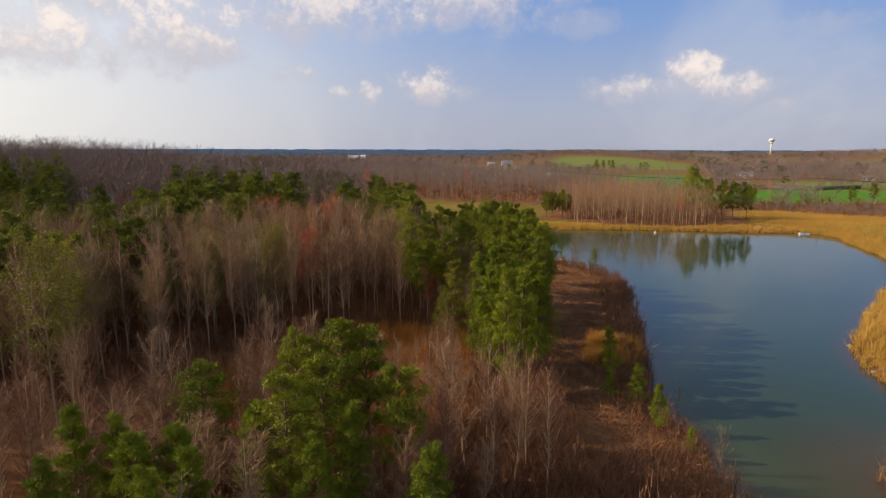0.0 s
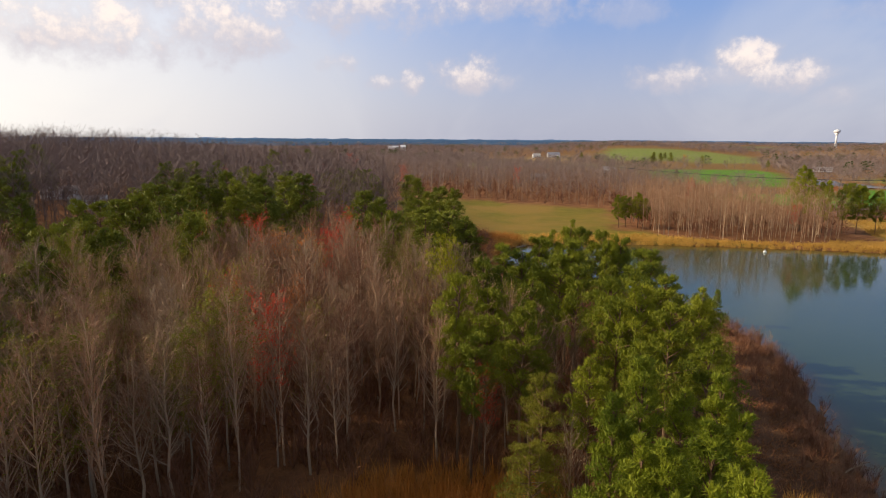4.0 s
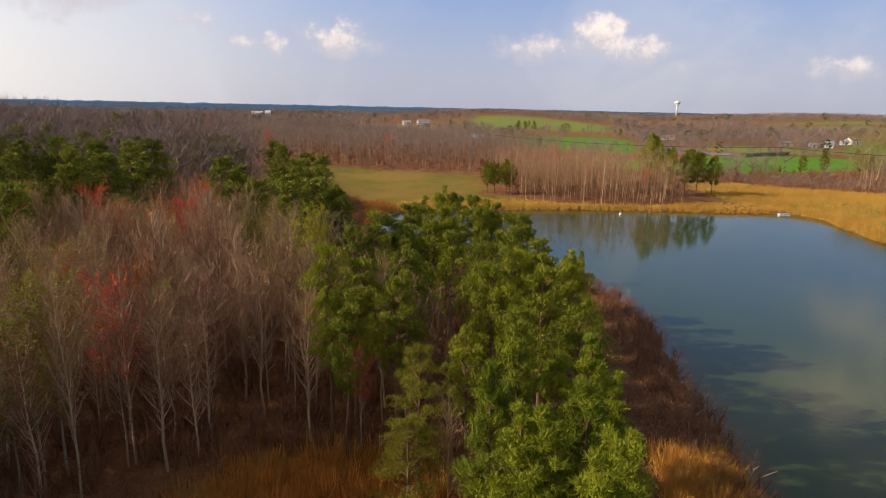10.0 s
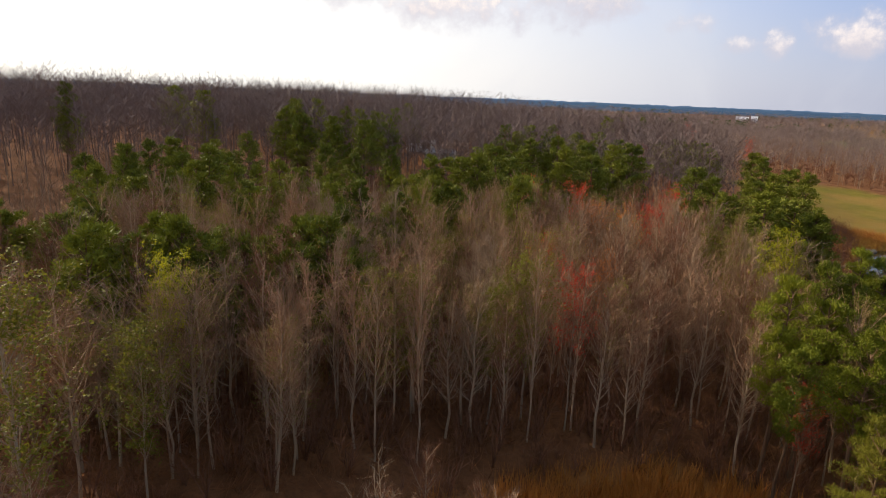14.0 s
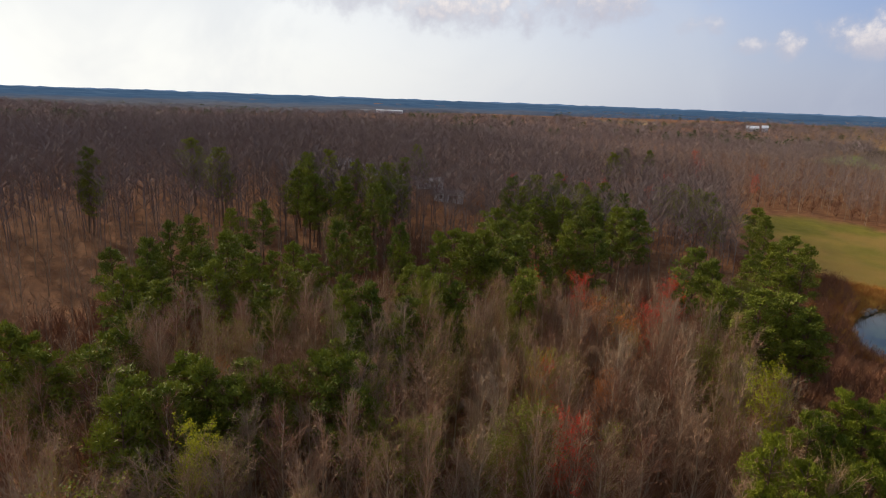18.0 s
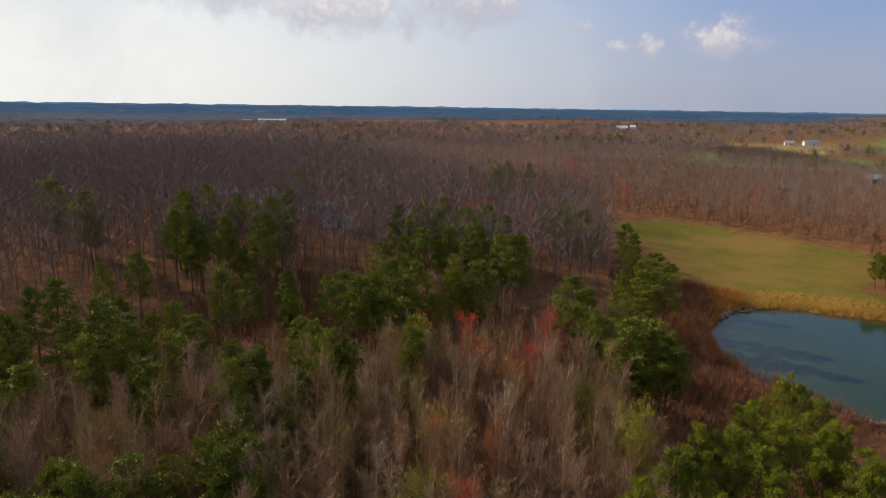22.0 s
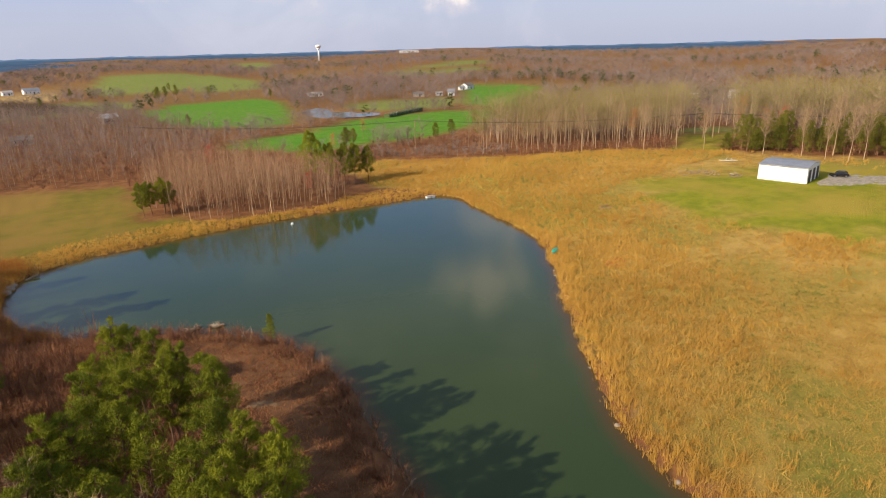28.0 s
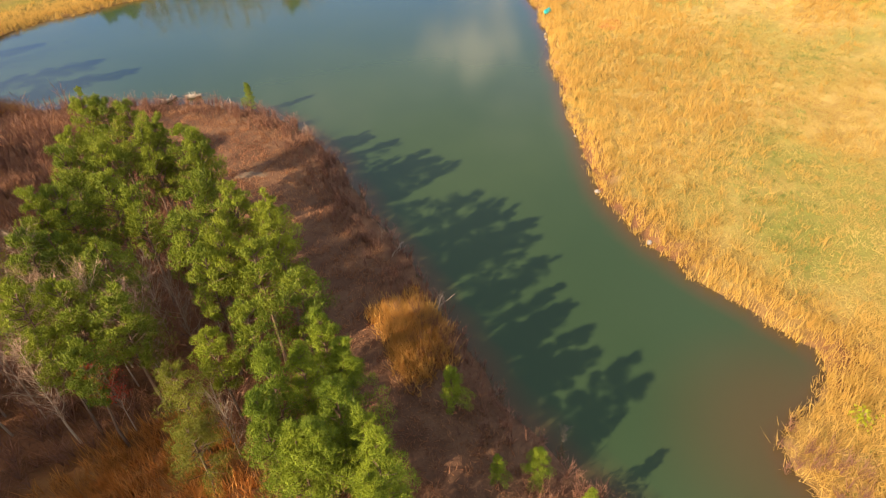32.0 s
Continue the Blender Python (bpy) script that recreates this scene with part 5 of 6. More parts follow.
STONE = varied("grey_rock", (0.20, 0.17, 0.15), (0.36, 0.32, 0.29), 1.5, by="island", bump=0.5)
SAND = varied("dull_sand", (0.18, 0.115, 0.07), (0.28, 0.19, 0.12), 0.8, 0.95, 0.1, by=None, fine=0.4)
DIRT = varied("orange_clay", (0.42, 0.16, 0.045), (0.55, 0.25, 0.08), 0.8, 0.95, 0.1, by=None, fine=0.3)


def gable_roof(bm, w, d, z, rise, over=0.35, thick=0.14):
    """Two slopes over a footprint w by d, the ridge along w."""
    for side in (-1, 1):
        y0, y1 = side * (d / 2 + over), 0.0
        z0, z1 = z - over * rise / (d / 2), z + rise
        v = [bm.verts.new((x, y, q)) for x in (-w / 2 - over, w / 2 + over) for y, q in ((y0, z0), (y1, z1), (y1, z1 + thick), (y0, z0 + thick))]
        a, b = v[:4], v[4:]
        for i in range(4):
            bm.faces.new((a[i], a[(i + 1) % 4], b[(i + 1) % 4], b[i]))
        bm.faces.new(a[::-1])
        bm.faces.new(b)


def gable_wall(bm, w, d, z, rise):
    """Four walls with gable ends at x = -w/2 and w/2."""
    prof = [(-d / 2, -0.4), (d / 2, -0.4), (d / 2, z), (0, z + rise), (-d / 2, z)]
    a = [bm.verts.new((-w / 2, y, q)) for y, q in prof]
    b = [bm.verts.new((w / 2, y, q)) for y, q in prof]
    for i in range(5):
        bm.faces.new((a[i], a[(i + 1) % 5], b[(i + 1) % 5], b[i]))
    bm.faces.new(a[::-1])
    bm.faces.new(b)


# metal barn: its long side runs from (148.9, 98.6) to (150.2, 88.2)
def make_barn():
    turn = math.degrees(math.atan2(88.2 - 98.6, 150.2 - 148.9))
    ux, uy = math.cos(radians(turn)), math.sin(radians(turn))
    L, D = 10.5, 10.6
    cx, cy = (148.9 + 150.2) / 2 - uy * D / 2, (98.6 + 88.2) / 2 + ux * D / 2
    barn = base_at("barn", cx, cy, turn, "white metal barn with a grey low-pitched roof", "barn", z=5.0)
    bm = bmesh.new()
    gable_wall(bm, L, D, 3.6, 0.42)
    finish(bm, "wall", WHITE, barn)
    bm = bmesh.new()
    gable_roof(bm, L, D, 3.62, 0.42, 0.12, 0.08)
    finish(bm, "roof", GREY_ROOF, barn)
    ribs = [(-L / 2 + 0.4 + i * 0.9) for i in range(11)]
    for x in ribs:
        box_part("siding_rib", (x - 0.03, x + 0.03, -D / 2 - 0.03, -D / 2 + 0.01, -0.2, 3.55), WHITE, barn, bevel=0)
    for i, y in enumerate((-3.4, 0.0, 3.4)):
        door = box_part("overhead_door", (L / 2 - 0.05, L / 2 + 0.05, y - 1.15, y + 1.15, -0.2, 2.9), DARK, barn, "dark overhead door")
        for k in range(4):
            box_part("door_panel", (L / 2 + 0.05, L / 2 + 0.08, y - 1.05, y + 1.05, 0.1 + k * 0.68, 0.7 + k * 0.68), DARK, door, bevel=0.01)
        box_part("door_frame", (L / 2 + 0.0, L / 2 + 0.1, y - 1.3, y - 1.15, -0.2, 3.05), WHITE, barn)
        box_part("door_frame", (L / 2 + 0.0, L / 2 + 0.1, y + 1.15, y + 1.3, -0.2, 3.05), WHITE, barn)
    for y in (-D / 2 - 0.25, D / 2 + 0.15):
        box_part("gutter", (-L / 2 - 0.2, L / 2 + 0.2, y, y + 0.12, 3.45, 3.57), GREY_ROOF, barn)
    box_part("corner_trim", (-L / 2 - 0.03, -L / 2 + 0.12, -D / 2 - 0.04, -D / 2 + 0.08, -0.3, 3.55), WHITE, barn)
    box_part("corner_trim", (L / 2 - 0.12, L / 2 + 0.04, -D / 2 - 0.04, -D / 2 + 0.08, -0.3, 3.55), WHITE, barn)


make_barn()


def make_suv(x, y, turn):
    car = base_at("suv", x, y, turn, "black sport utility car parked on gravel beside the barn", "car")
    car.scale = (0.86, 0.86, 0.86)
    bm = bmesh.new()
    box(bm, -2.25, 2.25, -0.9, 0.9, 0.38, 1.0, 0.12)
    body = finish(bm, "body", BLACK_PAINT, car, smooth=False)
    bm = bmesh.new()
    v = box(bm, -1.9, 1.0, -0.82, 0.82, 0.98, 1.68)
    for p in v:
        if p.co.z > 1.5:
            p.co.x = -1.7 if p.co.x < 0 else 0.35
            p.co.y *= 0.86
    bmesh.ops.bevel(bm, geom=bm.edges[:], offset=0.06, segments=2, affect="EDGES")
    finish(bm, "cabin", BLACK_PAINT, car)
    for s in (-1, 1):
        for x0, x1 in ((-1.65, -0.75), (-0.65, 0.35)):
            box_part("side_window", (x0, x1, s * 0.79 - 0.02, s * 0.79 + 0.02, 1.1, 1.5), GLASS_DARK, car, "tinted side window")
        box_part("headlight", (2.2, 2.28, s * 0.62 - 0.18, s * 0.62 + 0.18, 0.72, 0.88), CHROME, car, "clear headlight")
        box_part("tail_light", (-2.28, -2.2, s * 0.72 - 0.1, s * 0.72 + 0.1, 0.75, 1.0), RED_DECK, car, "red tail light")
        box_part("roof_rail", (-1.6, 0.2, s * 0.62 - 0.02, s * 0.62 + 0.02, 1.68, 1.74), CHROME, car)
        for wx in (-1.42, 1.42):
            bm = bmesh.new()
            cylinder(bm, 0, 0, -0.12, 0.12, 0.37, 0.37, 18)
            bmesh.ops.rotate(bm, verts=bm.verts[:], matrix=Matrix.Rotation(radians(90), 3, "X"))
            bmesh.ops.translate(bm, verts=bm.verts[:], vec=(wx, s * 0.82, 0.37))
            wheel = finish(bm, "wheel", RUBBER, car)
            bm = bmesh.new()
            cylinder(bm, 0, 0, -0.02, 0.02, 0.22, 0.2, 12)
            bmesh.ops.rotate(bm, verts=bm.verts[:], matrix=Matrix.Rotation(radians(90), 3, "X"))
            bmesh.ops.translate(bm, verts=bm.verts[:], vec=(wx, s * 0.95, 0.37))
            finish(bm, "rim", CHROME, wheel)
    box_part("windscreen", (0.62, 0.72, -0.68, 0.68, 1.12, 1.5), GLASS_DARK, car, "tinted windscreen")
    box_part("bumper", (2.18, 2.34, -0.85, 0.85, 0.4, 0.62), BLACK_PAINT, car, bevel=0.05)


make_suv(163.6, 86.0, 128)


def sheet(name, loop, mat, lift, label, category, spacing=1.5, kind="structure"):
    """A thin patch laid on the ground, with its edge turned down."""
    loop = np.asarray(loop, float)
    lo, hi = loop.min(0), loop.max(0)
    xs, ys = np.arange(lo[0] - spacing, hi[0] + 2 * spacing, spacing), np.arange(lo[1] - spacing, hi[1] + 2 * spacing, spacing)
    gx, gy = np.meshgrid(xs, ys)
    x, y = gx.ravel(), gy.ravel()
    sd = edge_distance(loop, x, y)
    z = ground_height(x, y) + np.where(sd < 0, lift, lift - 0.25 * np.minimum(sd, 1.5) - 0.05)
    nx = len(xs)
    i = (np.arange(len(ys) - 1)[:, None] * nx + np.arange(nx - 1)[None]).ravel()
    i = i[np.min([sd[i], sd[i + 1], sd[i + nx], sd[i + nx + 1]], 0) < 0.2]
    f = np.concatenate([np.c_[i, i + 1, i + nx + 1], np.c_[i, i + nx + 1, i + nx]])
    used, inv = np.unique(f.ravel(), return_inverse=True)
    me = build_mesh(name, np.c_[x[used], y[used], z[used]], inv.reshape(-1, 3), np.zeros(len(f), int), [mat], True)
    return tagged(new(name, me), label, category, kind=kind)


sheet("gravel_drive", smooth_loop([(151.5, 86.4), (161.5, 88), (168, 86), (182, 62), (198, 30), (194, 26), (174, 55), (162, 76), (154, 82)], 4), GRAVEL, 0.07, "pale gravel drive beside the barn", "drive")
sheet("clay_patch", smooth_loop([(82, 93.5), (84.5, 94.3), (86, 92.5), (84, 90.6), (81.8, 91.2)], 4), DIRT, 0.06, "bare patch of orange clay in the field", "soil", 0.5)
sheet("sandy_scrape", smooth_loop([(18.0, 92.5), (19.2, 92.9), (21.2, 91.8), (20.8, 91.0), (19.2, 91.8)], 4), SAND, 0.06, "pale sandy scrape on the bank", "soil", 0.5)


# above-ground pool with its deck
def make_pool():
    pool = base_at("swimming_pool", 129.4, 60.2, 0, "round above-ground pool with blue water and a white wall", "pool")
    bm = bmesh.new()
    cylinder(bm, 0, 0, -0.2, 0.95, 2.45, 2.45, 36)
    finish(bm, "wall", WHITE, pool)
    bm = bmesh.new()
    cylinder(bm, 0, 0, 0.95, 0.985, 2.4, 2.4, 36)
    finish(bm, "water", POOL_BLUE, pool, "bright blue pool water")
    for k in range(14):
        a = k * 2 * math.pi / 14
        px, py = 2.48 * math.cos(a), 2.48 * math.sin(a)
        bm = bmesh.new()
        cylinder(bm, px, py, -0.2, 1.03, 0.07, 0.07, 8)
        finish(bm, "upright", CHROME, pool)
    s = Soup()
    ang = np.arange(37) * 2 * np.pi / 36
    tube(s, np.c_[2.45 * np.cos(ang), 2.45 * np.sin(ang), np.full(37, 1.0)], [0.08] * 37, 6)
    part("rim", s.mesh("pool_rim", [WHITE]), pool)
    deck = base_at("pool_deck", 134.9, 59.2, 10, "red-stained wooden deck beside the pool", "deck")
    for k in range(18):
        box_part("plank", (-1.6, 1.6, -4.4 + k * 0.5, -3.94 + k * 0.5, 0.36, 0.42), RED_DECK, deck, bevel=0)
    for px in (-1.5, 1.5):
        for py in (-4.2, -1.4, 1.4, 4.2):
            box_part("post", (px - 0.06, px + 0.06, py - 0.06, py + 0.06, -0.3, 0.36), WOOD, deck, bevel=0)


make_pool()


# poles and cables
def make_pole(x, y, h, arms=1, turn=0):
    pole = base_at("utility_pole", x, y, turn, "tall weathered wooden utility pole", "pole", "power line")
    bm = bmesh.new()
    cylinder(bm, 0, 0, -0.3, h, 0.17, 0.11, 10)
    finish(bm, "post", POLE_WOOD, pole)
    for k in range(arms):
        z = h - 0.5 - k * 1.0
        arm = box_part("crossarm", (-1.2, 1.2, -0.06, 0.06, z - 0.06, z + 0.06), POLE_WOOD, pole)
        for px in (-1.05, 0.0, 1.05):
            bm = bmesh.new()
            cylinder(bm, px, 0, z + 0.06, z + 0.24, 0.06, 0.04, 8)
            finish(bm, "insulator", STONE, arm)


POLES = [(52, 284, 11), (55, 283, 11), (132, 213, 11), (201.5, 141, 8.5), (205.2, 139.5, 9), (262, 60, 10)]
for x, y, h in POLES:
    make_pole(x, y, h, 1, 40)


def make_cable(a, b, sag, n=24):
    s = Soup()
    t = np.linspace(0, 1, n)[:, None]
    a, b = np.array(a, float), np.array(b, float)
    line = a + (b - a) * t
    line[:, 2] -= sag * 4 * (t * (1 - t))[:, 0]
    tube(s, line, [0.028] * n, 4)
    tagged(new("power_cable", s.mesh("power_cable", [WIRE])), "sagging dark power cable between poles", "cable", "power line")


for i, j in ((0, 2), (2, 3), (3, 5)):
    (x0, y0, h0), (x1, y1, h1) = POLES[i], POLES[j]
    for off in (-1.0, 0.0, 1.0):
        make_cable((x0 + off * 0.7, y0 + off * 0.7, height(x0, y0) + h0 - 0.2), (x1 + off * 0.7, y1 + off * 0.7, height(x1, y1) + h1 - 0.2), 1.6)


# water tower
def make_tower():
    tower = base_at("water_tower", 711, 1345, 0, "white water tower with a round tank on a slender stem", "tower")
    bm = bmesh.new()
    cylinder(bm, 0, 0, 0, 30, 2.2, 1.6, 20)
    finish(bm, "stem", WHITE, tower, smooth=True)
    bm = bmesh.new()
    bmesh.ops.create_uvsphere(bm, u_segments=28, v_segments=16, radius=1.0)
    for v in bm.verts:
        v.co = Vector((v.co.x * 6.4, v.co.y * 6.4, v.co.z * 4.4 + 32))
    finish(bm, "tank", WHITE, tower, smooth=True)
    bm = bmesh.new()
    cylinder(bm, 0, 0, 24, 28.2, 1.7, 4.2, 20)
    finish(bm, "tank_neck", WHITE, tower, smooth=True)


make_tower()


# houses
def make_house(x, y, w, d, h, rise, turn, wall, roof, label, chimney=False):
    house = base_at("house", x, y, turn, label, "house", "far houses")
    bm = bmesh.new()
    gable_wall(bm, w, d, h, rise)
    finish(bm, "wall", wall, house)
    bm = bmesh.new()
    gable_roof(bm, w, d, h, rise)
    top = finish(bm, "roof", roof, house)
    if chimney:
        box_part("chimney", (w * 0.2, w * 0.2 + 0.7, -0.4, 0.4, h, h + rise + 0.9), STONE, top)
    n = max(2, int(w / 3))
    for k in range(n):
        px = -w / 2 + (k + 0.5) * w / n
        for s in (-1, 1):
            y0 = s * d / 2
            win = box_part("window", (px - 0.45, px + 0.45, y0 - 0.06, y0 + 0.06, 0.9, 2.1), WHITE, house)
            box_part("pane", (px - 0.37, px + 0.37, y0 - 0.075, y0 + 0.075, 0.98, 2.02), GLASS_DARK, win, "dark window pane", bevel=0)
    box_part("door", (-0.5 + w * 0.1, 0.5 + w * 0.1, -d / 2 - 0.08, -d / 2 + 0.05, 0, 2.05), DARK, house, "dark front door")


make_house(240, 490, 12, 6, 2.6, 1.0, -20, WHITE, PALE_ROOF, "long low white farmhouse beside a field")
make_house(309, 402, 5, 5, 2.6, 2.2, -40, WHITE, GREY_ROOF, "white gabled farmhouse at the edge of a green field", True)
make_house(302, 408, 5, 3.5, 2.0, 0.9, -30, WHITE, PALE_ROOF, "small white farm outbuilding")
make_house(285, 412, 8, 5, 2.4, 1.2, -30, BRICK_TAN, BROWN_ROOF, "low brown farm shed")
make_house(346, 432, 5, 4, 2.2, 1.2, -20, WHITE, GREY_ROOF, "white two-gabled country house", True)
make_house(356, 436, 9, 7, 3.0, 2.0, 10, WHITE, BROWN_ROOF, "white house among bare trees")
make_house(73, 414, 9, 7, 3.2, 2.0, 15, BRICK_TAN, PALE_ROOF, "tan house with a pale hipped roof in the woods", True)
make_house(26, 352, 8, 6, 2.2, 1.5, -10, BRICK_TAN, BROWN_ROOF, "brown house half hidden by bare trees")
make_house(79, 772, 14, 8, 3.2, 2.6, 10, WHITE, GREY_ROOF, "white farmhouse on a far rise")
make_house(60, 782, 9, 6, 3.0, 1.6, 10, WHITE, PALE_ROOF, "white farm building on a far rise")
make_house(-145, 985, 16, 8, 5.0, 3.0, 10, WHITE, WHITE, "white far farm building with bright roof")
make_house(-130, 990, 8, 8, 6.0, 3.0, 10, WHITE, WHITE, "white far grain building")
make_house(-713, 880, 46, 16, 5.0, 1.4, 40, WHITE, WHITE, "long white industrial building far off in the woods")
make_house(-770, 850, 60, 16, 4.0, 1.0, 40, WHITE, PALE_ROOF, "long pale shed far off in the woods")
make_house(398, 258, 13, 8, 3.2, 2.2, -50, WHITE, BROWN_ROOF, "white house behind the treeline")
make_house(376, 272, 10, 7, 3.0, 2.0, -50, BRICK_TAN, BROWN_ROOF, "brick house behind the treeline")
make_house(416, 232, 12, 8, 3.2, 2.2, -55, WHITE, PALE_ROOF, "pale house behind the treeline")
make_house(1200, 1660, 60, 14, 6.0, 3.0, -30, WHITE, PALE_ROOF, "far pale farm buildings on the skyline")
make_house(203, 317.5, 38, 3.2, 1.7, 0.35, 24.5, MOSS, MOSS, "long low mossy green poultry shed in a green field")
for k in range(5):
    make_house(-95 - k * 14, 168 + k * 4 + 6 * (k % 2), 8, 4, 2.4, 0.8, 30 + 12 * k, WHITE, PALE_ROOF, "pale trailer home glimpsed through bare trees")


# things at the water
def make_dock():
    dock = base_at("floating_dock", 93.6, 156.0, -12, "small white floating dock at the bank", "dock", z=0.0)
    dock.scale = (0.75, 0.75, 0.8)
    for x0 in (-1.6, 0.1):
        box_part("float", (x0, x0 + 1.5, -0.7, 0.7, -0.15, 0.5), WHITE, dock, bevel=0.08)
    for k in range(7):
        box_part("plank", (-1.65 + k * 0.48, -1.2 + k * 0.48, -0.8, 0.8, 0.5, 0.55), PALE_ROOF, dock, bevel=0)


make_dock()


def make_boat():
    boat = base_at("rowing_boat", 82.4, 104.6, 20, "teal plastic boat lying upside down on the bank", "boat")
    bm = bmesh.new()
    bmesh.ops.create_uvsphere(bm, u_segments=20, v_segments=10, radius=1.0)
    for v in bm.verts:
        z = max(v.co.z, -0.05)
        v.co = Vector((v.co.x * 1.35, v.co.y * 0.62 * (1 - 0.15 * abs(v.co.x)), z * 0.55 + 0.15))
    finish(bm, "hull", TEAL, boat, smooth=True)
    box_part("keel", (-1.1, 1.1, -0.05, 0.05, 0.62, 0.74), TEAL, boat)


make_boat()
buoy = base_at("buoy", 55.7, 158.0, 0, "small white floating buoy", "buoy", z=0.0)
bm = bmesh.new()
bmesh.ops.create_uvsphere(bm, u_segments=14, v_segments=9, radius=0.34)
bmesh.ops.translate(bm, verts=bm.verts[:], vec=(0, 0, 0.12))
finish(bm, "float", WHITE, buoy, smooth=True)
bm = bmesh.new()
cylinder(bm, 0, 0, 0.4, 0.75, 0.05, 0.04, 8)
finish(bm, "stem", WHITE, buoy)


def make_log(x, y, length, r, turn, label, tilt=0.0, mat=None, z=None):
    log = base_at("fallen_log", x, y, turn, label, "log", z=z)
    rng = np.random.default_rng(int(abs(x * 7 + y)))
    s = Soup()
    t = np.linspace(0, 1, 6)
    tube(s, np.c_[(t - 0.5) * length, rng.normal(0, 0.08, 6), r + t * tilt], r * (1 - 0.5 * t), 7)
    part("stem", s.mesh("log_stem", [mat or BARK]), log)
    s = Soup()
    for k in range(5):
        p = np.array([(rng.random() - 0.3) * length * 0.6, 0, r])
        tube(s, [p, p + (rng.normal(0, 0.5), rng.normal(0, 0.5), rng.uniform(0.3, 0.9))], [r * 0.4, 0.02], 4)
    part("stub", s.mesh("log_stubs", [mat or BARK]), log)


make_log(25.6, 109.2, 3.0, 0.14, 60, "bleached fallen branch at the tip of the bank", 0.6, TWIG_PALE)
make_log(24.9, 109.8, 2.4, 0.10, 75, "bleached fallen branch at the tip of the bank", 0.5, TWIG_PALE)
make_log(20.5, 117.6, 2.6, 0.3, 20, "dark waterlogged trunk in the shallows", 0, None, -0.12)
make_log(23.5, 116.4, 2.0, 0.35, -10, "dark waterlogged trunk in the shallows", 0, None, -0.15)
make_log(6.2, 158.6, 2.5, 0.2, 30, "dark branches in the corner of the pond", 0.4, None, -0.1)
make_log(23.8, 71.0, 1.8, 0.07, 10, "bleached dead branch reaching over the water", 0.8, TWIG_PALE)
make_log(22.0, 63.0, 1.8, 0.07, 20, "bleached dead branch reaching over the water", 0.8, TWIG_PALE)


def make_rock(x, y, r, label="weathered boulder at the edge of the pond", z=None):
    rng = np.random.default_rng(int(abs(x * 13 + y * 3)))
    bm = bmesh.new()
    bmesh.ops.create_icosphere(bm, subdivisions=2, radius=r)
    for v in bm.verts:
        v.co *= 1 + rng.normal(0, 0.09)
        v.co.z *= 0.65
    me = bpy.data.meshes.new("boulder")
    bm.to_mesh(me)
    bm.free()
    me.materials.append(STONE)
    ob = new("boulder", me)
    ob.location = (x, y, height(x, y) + r * 0.3 if z is None else z)
    tagged(ob, label, "rock", "boulders")


for x, y, r in ((2.4, 154.6, 0.9), (1.8, 152.8, 0.8), (3.2, 156.4, 0.6), (73.8, 97.2, 0.35), (75.5, 98.9, 0.3), (45.8, 65.0, 0.35), (42.4, 56.3, 0.3), (53.2, 74.2, 0.3)):
    make_rock(x, y, r)


# debris and brush piles
def make_pile(x, y, r, n, mat, label, seed, h=0.8, pale=0):
    pile = base_at("debris_pile", x, y, 0, label, "debris")
    rng = np.random.default_rng(seed)
    for k in range(n):
        a, d = rng.random() * 6.28, r * math.sqrt(rng.random())
        p = np.array([math.cos(a) * d, math.sin(a) * d, 0.1 + h * (1 - d / r) * rng.random()])
        w = unit(rng.normal(0, 1, 3) * (1, 1, 0.35)) * rng.uniform(0.4, 1.0)
        s = Soup()
        tube(s, [p - w, p, p + w + (0, 0, 0.1)], [0.09, 0.08, 0.04], 5)
        part("branch", s.mesh("pile_branch", [WHITE if k < pale else mat]), pile)


make_pile(107, 111.8, 1.3, 14, BARK, "small heap of dark branches and boards in the grass", 1, 0.8, 0)
make_pile(148.4, 103.6, 1.8, 16, BARK, "heap of scrap wood near the barn", 2, 0.9, 1)
make_pile(147.5, 110.5, 3.2, 26, BARK, "low brush heap of cut branches near the barn", 3, 0.6, 0)
make_pile(144, 114, 3.0, 18, BARK, "low brush heap of cut branches near the barn", 4, 0.5, 0)
make_log(167.3, 115.0, 5.0, 0.13, -50, "long white pipe lying by the treeline", 0, WHITE)

# lone trees and shrubs
for x, y, h, sc in ((27.0, 106.0, 4.3, 1.2), (15.9, 54.3, 5.0, 1.3), (14.4, 48.4, 3.2, 1.3), (16.2, 46.6, 4.2, 1.35), (16.6, 43.0, 4.0, 1.2), (17.6, 39.0, 2.6, 1.2)):
    put_tree("young_pine", young_kinds[int(x * 3) % 4], x, y, (h / 12 * sc * 1.15, h / 12), R.uniform(0, 6.28), "young green pine alone on the bank", "young pines")
bushy_pines = [(t.mesh("pine_trunk", [PINE_BARK]), c.mesh("pine_crown", [PINE_BARK, NEEDLE])) for t, c in (pine_tree(640 + i, 14.0, limbs=46, tufts=12, blades=12, needle=0.5, blade=0.12, low=0.3, width=0.2, cone=0.1, clump=1.1) for i in range(3))]
for x, y, h in ((31.8, 185, 8.6), (34.0, 187, 8.2), (36.6, 185.5, 9.0), (38.4, 187.5, 7.6), (75, 184, 16.5), (79, 181.5, 13), (83, 180.5, 12.5), (86, 180, 12), (90, 179.5, 11)):
    put_tree("pine_tree", bushy_pines[int(x) % 3], x, y, (h / 14 * (1.15 if x < 50 else 0.85), h / 14), R.uniform(0, 6.28), "broad dark green pine at the field edge", "field pines")
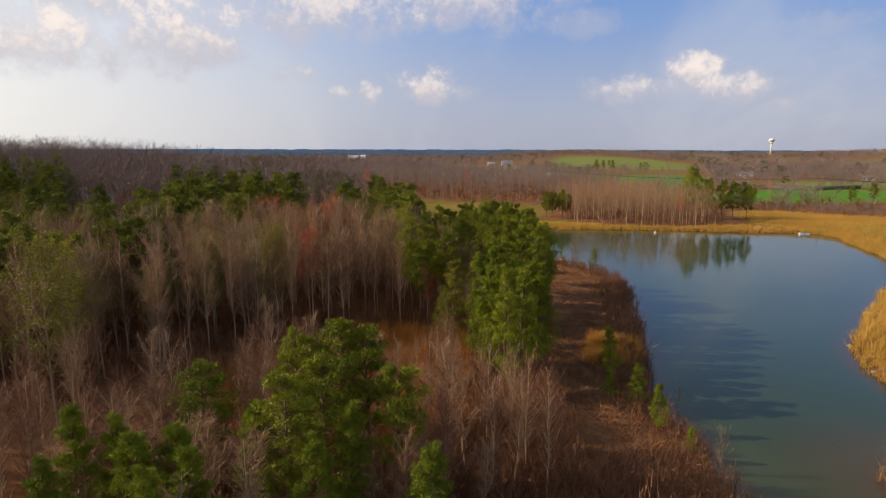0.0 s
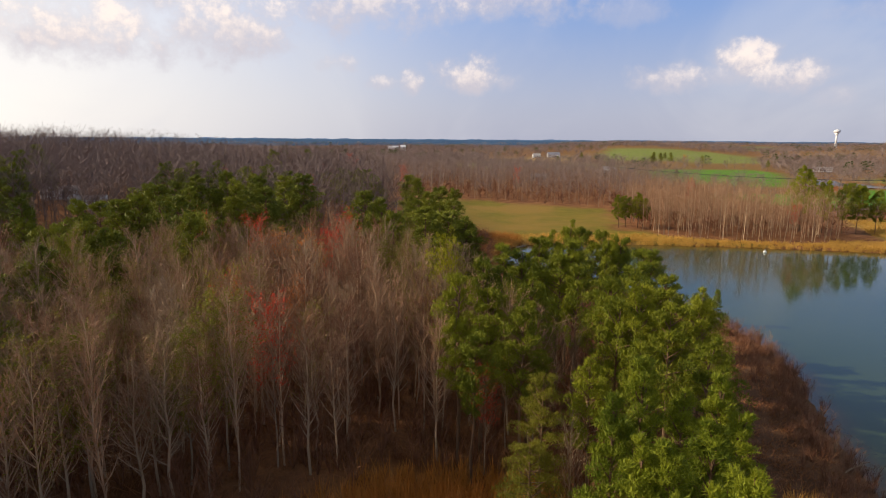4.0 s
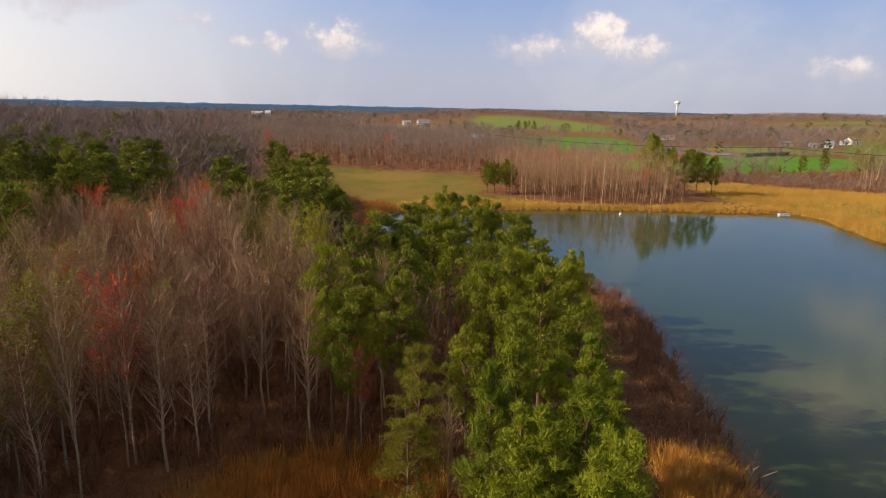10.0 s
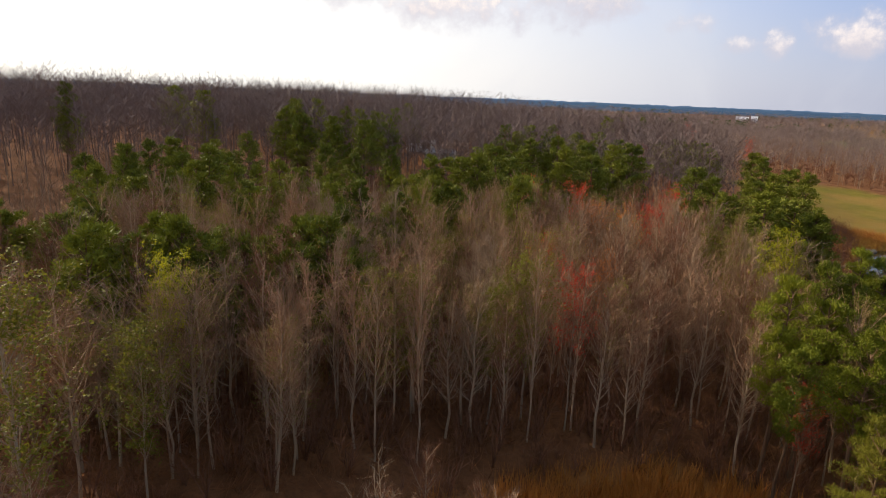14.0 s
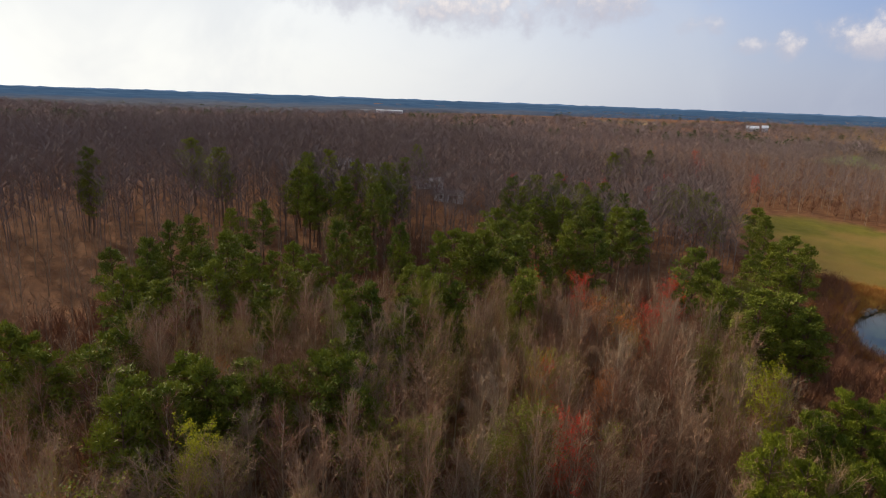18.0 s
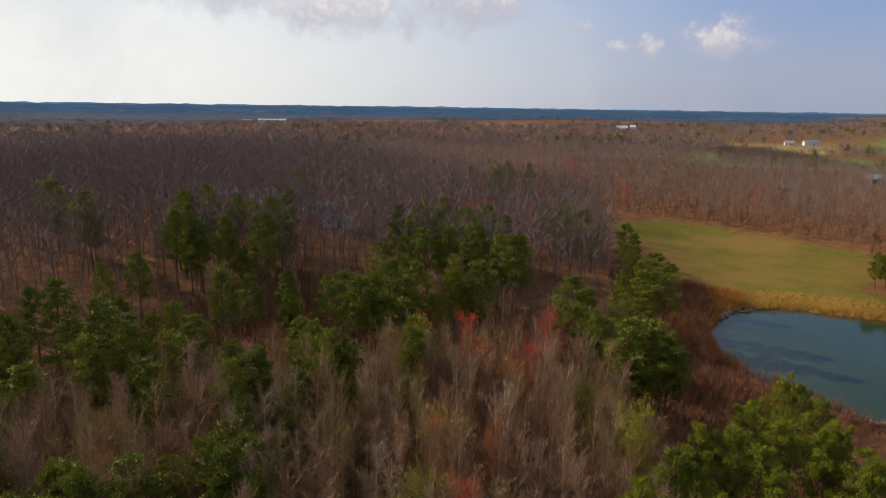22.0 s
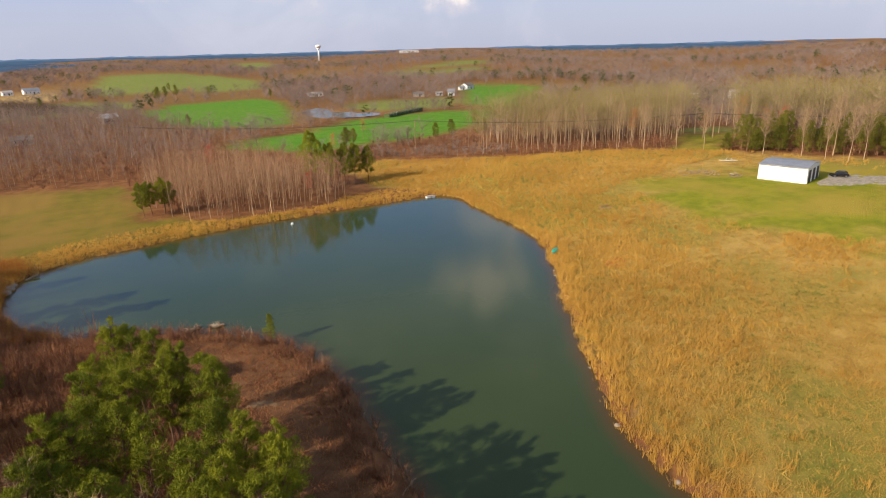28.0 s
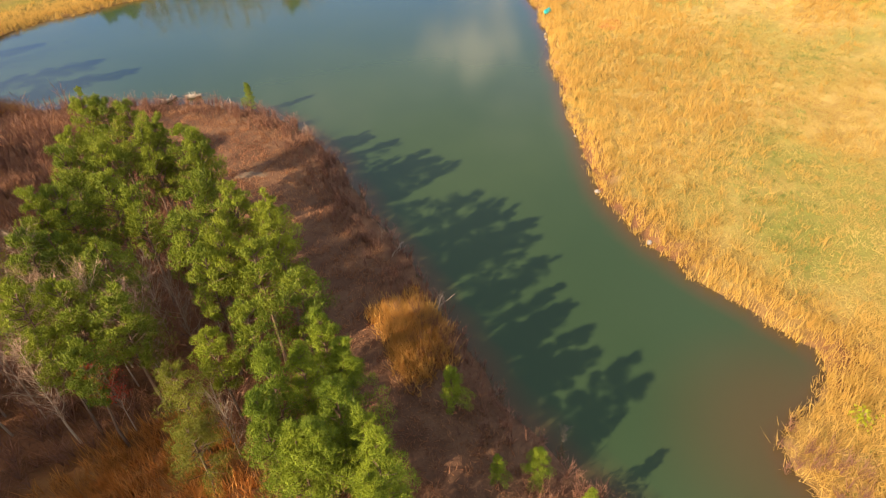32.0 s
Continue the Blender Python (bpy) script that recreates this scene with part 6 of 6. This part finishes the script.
for x, y, h in ((150, 224, 8), (156, 221, 9), (166, 216, 9.5), (115, 233, 9), (120, 236, 8), (171, 218, 8), (119, 238, 7), (188, 242, 9), (134, 541, 13), (145, 560, 12), (178, 554, 10), (93, 645, 10), (158, 573, 12), (175, 652, 9), (208, 504, 8), (96, 352, 7), (61, 571, 9)):
    put_tree("evergreen_tree", wood_pines[int(x) % 5], x, y, (h / 14 * 1.3, h / 14), R.uniform(0, 6.28), "dark evergreen growing by the field", "field evergreens")
yard = [(t.mesh("yard_trunk", [BARK]), c.mesh("yard_crown", [BARK, TWIG, m])) for (t, c), m in ((bare_tree(700, 6.5, limbs=26, twigs=12, spread=0.5, low=0.3, leaf=5200, leaf_size=0.19, leaf_low=0.3), ORANGE), (bare_tree(701, 6.0, limbs=26, twigs=14, spread=0.42, low=0.28, leaf=500, leaf_size=0.14, leaf_low=0.3), BUD_HAZE))]
cone_kind = [joined(*pine_tree(710 + i, 4.0, limbs=44, tufts=9, blades=10, needle=0.3, blade=0.07, low=0.04, width=0.3, cone=0.7)).mesh("cone_shrub", [PINE_BARK, CEDAR_LIGHT]) for i in range(2)]
for x, y, s_ in ((152.2, 67.8, 0.72), (139, 65.6, 0.35), (137.2, 65.2, 0.3), (135.4, 64.8, 0.35), (133.6, 64.4, 0.35), (127.6, 56.2, 0.3), (126.9, 54.6, 0.3), (188, 117, 1.6), (192, 112, 2.0), (184, 124, 1.4)):
    ob = new("evergreen_shrub", cone_kind[int(x) % 2])
    ob.location, ob.scale = (x, y, height(x, y) - 0.03), (s_, s_, s_)
    tagged(ob, "clipped dark evergreen shrub in the yard", "shrub", "evergreen shrubs")
put_tree("yard_tree", yard[0], 146.0, 63.4, (1.0, 1.1), 1.0, "small yard tree with a dome of orange leaves", "yard trees")
put_tree("yard_tree", yard[1], 119.5, 53.0, (1.0, 1.05), 2.0, "small bare yard tree with a pale trunk", "yard trees")
# tall pale trees before the eastern evergreens
tall_pale = [(t.mesh("tall_trunk", [PALE_BARK]), c.mesh("tall_crown", [PALE_BARK, TWIG_PALE])) for t, c in (bare_tree(720 + i, 17.0, limbs=40, twigs=16, spread=0.24, low=0.4, thick=1.15, fine=0.035) for i in range(4))]
for k, (x, y, h) in enumerate(((185.2, 91.3, 16), (186.4, 97.3, 15), (191, 82, 17), (188, 104, 15), (196, 72, 18), (198, 62, 16), (193, 90, 18), (184, 113, 14), (178, 128, 15), (200, 50, 17), (201, 78, 19), (169, 143, 16), (165, 150, 17), (160, 160, 16), (156, 168, 17), (176, 136, 15), (203, 40, 16), (194, 98, 19))):
    put_tree("tall_bare_tree", tall_pale[k % 4], x, y, (h / 17, h / 17), R.uniform(0, 6.28), "tall leafless tree with a pale trunk by the treeline", "tall pale trees")
# the whitish bare tree at the clearing and the ones among the pines
pale_kind = [(t.mesh("pale_trunk", [TWIG_PALE]), c.mesh("pale_crown", [TWIG_PALE, TWIG_PALE])) for t, c in (bare_tree(90 + i, 9.0, limbs=30, twigs=12, spread=0.22, low=0.18, thick=0.75) for i in range(3))]
for k, (x, y, h) in enumerate(((2.9, 60.5, 8), (4.5, 71, 9.5), (6.5, 70.5, 9), (3.5, 73.5, 10), (23.5, 73, 2.6), (28.6, 95, 2.8), (26.6, 82.4, 2.6), (21.6, 62.3, 3.0), (20.0, 47.8, 2.8), (19.0, 37.5, 4.0), (-13, 45, 9.6), (-17, 36, 9.5), (-29.9, 47.5, 13), (-28.6, 48.2, 12), (-6, 41.5, 7), (-2, 45, 6.5), (0.5, 52, 6.5))):
    put_tree("bare_tree", pale_kind[k % 3], x, y, (h / 9, h / 9), R.uniform(0, 6.28), "pale leafless tree with fine bleached branches", "pale leafless trees")
for x, y, s_ in ((35.6, 35.2, 1.0), (39.0, 33.5, 0.6)):
    sh = shrub(900 + int(x), 1.5, 9, 9, 0.03, 14, 0.2)
    ob = new("green_shrub", sh.mesh("green_shrub", [TWIG, LIME]))
    ob.location, ob.scale = (x, y, height(x, y) - 0.03), (s_, s_, s_)
    tagged(ob, "low bright green shrub among pale brush", "shrub", "green shrubs")
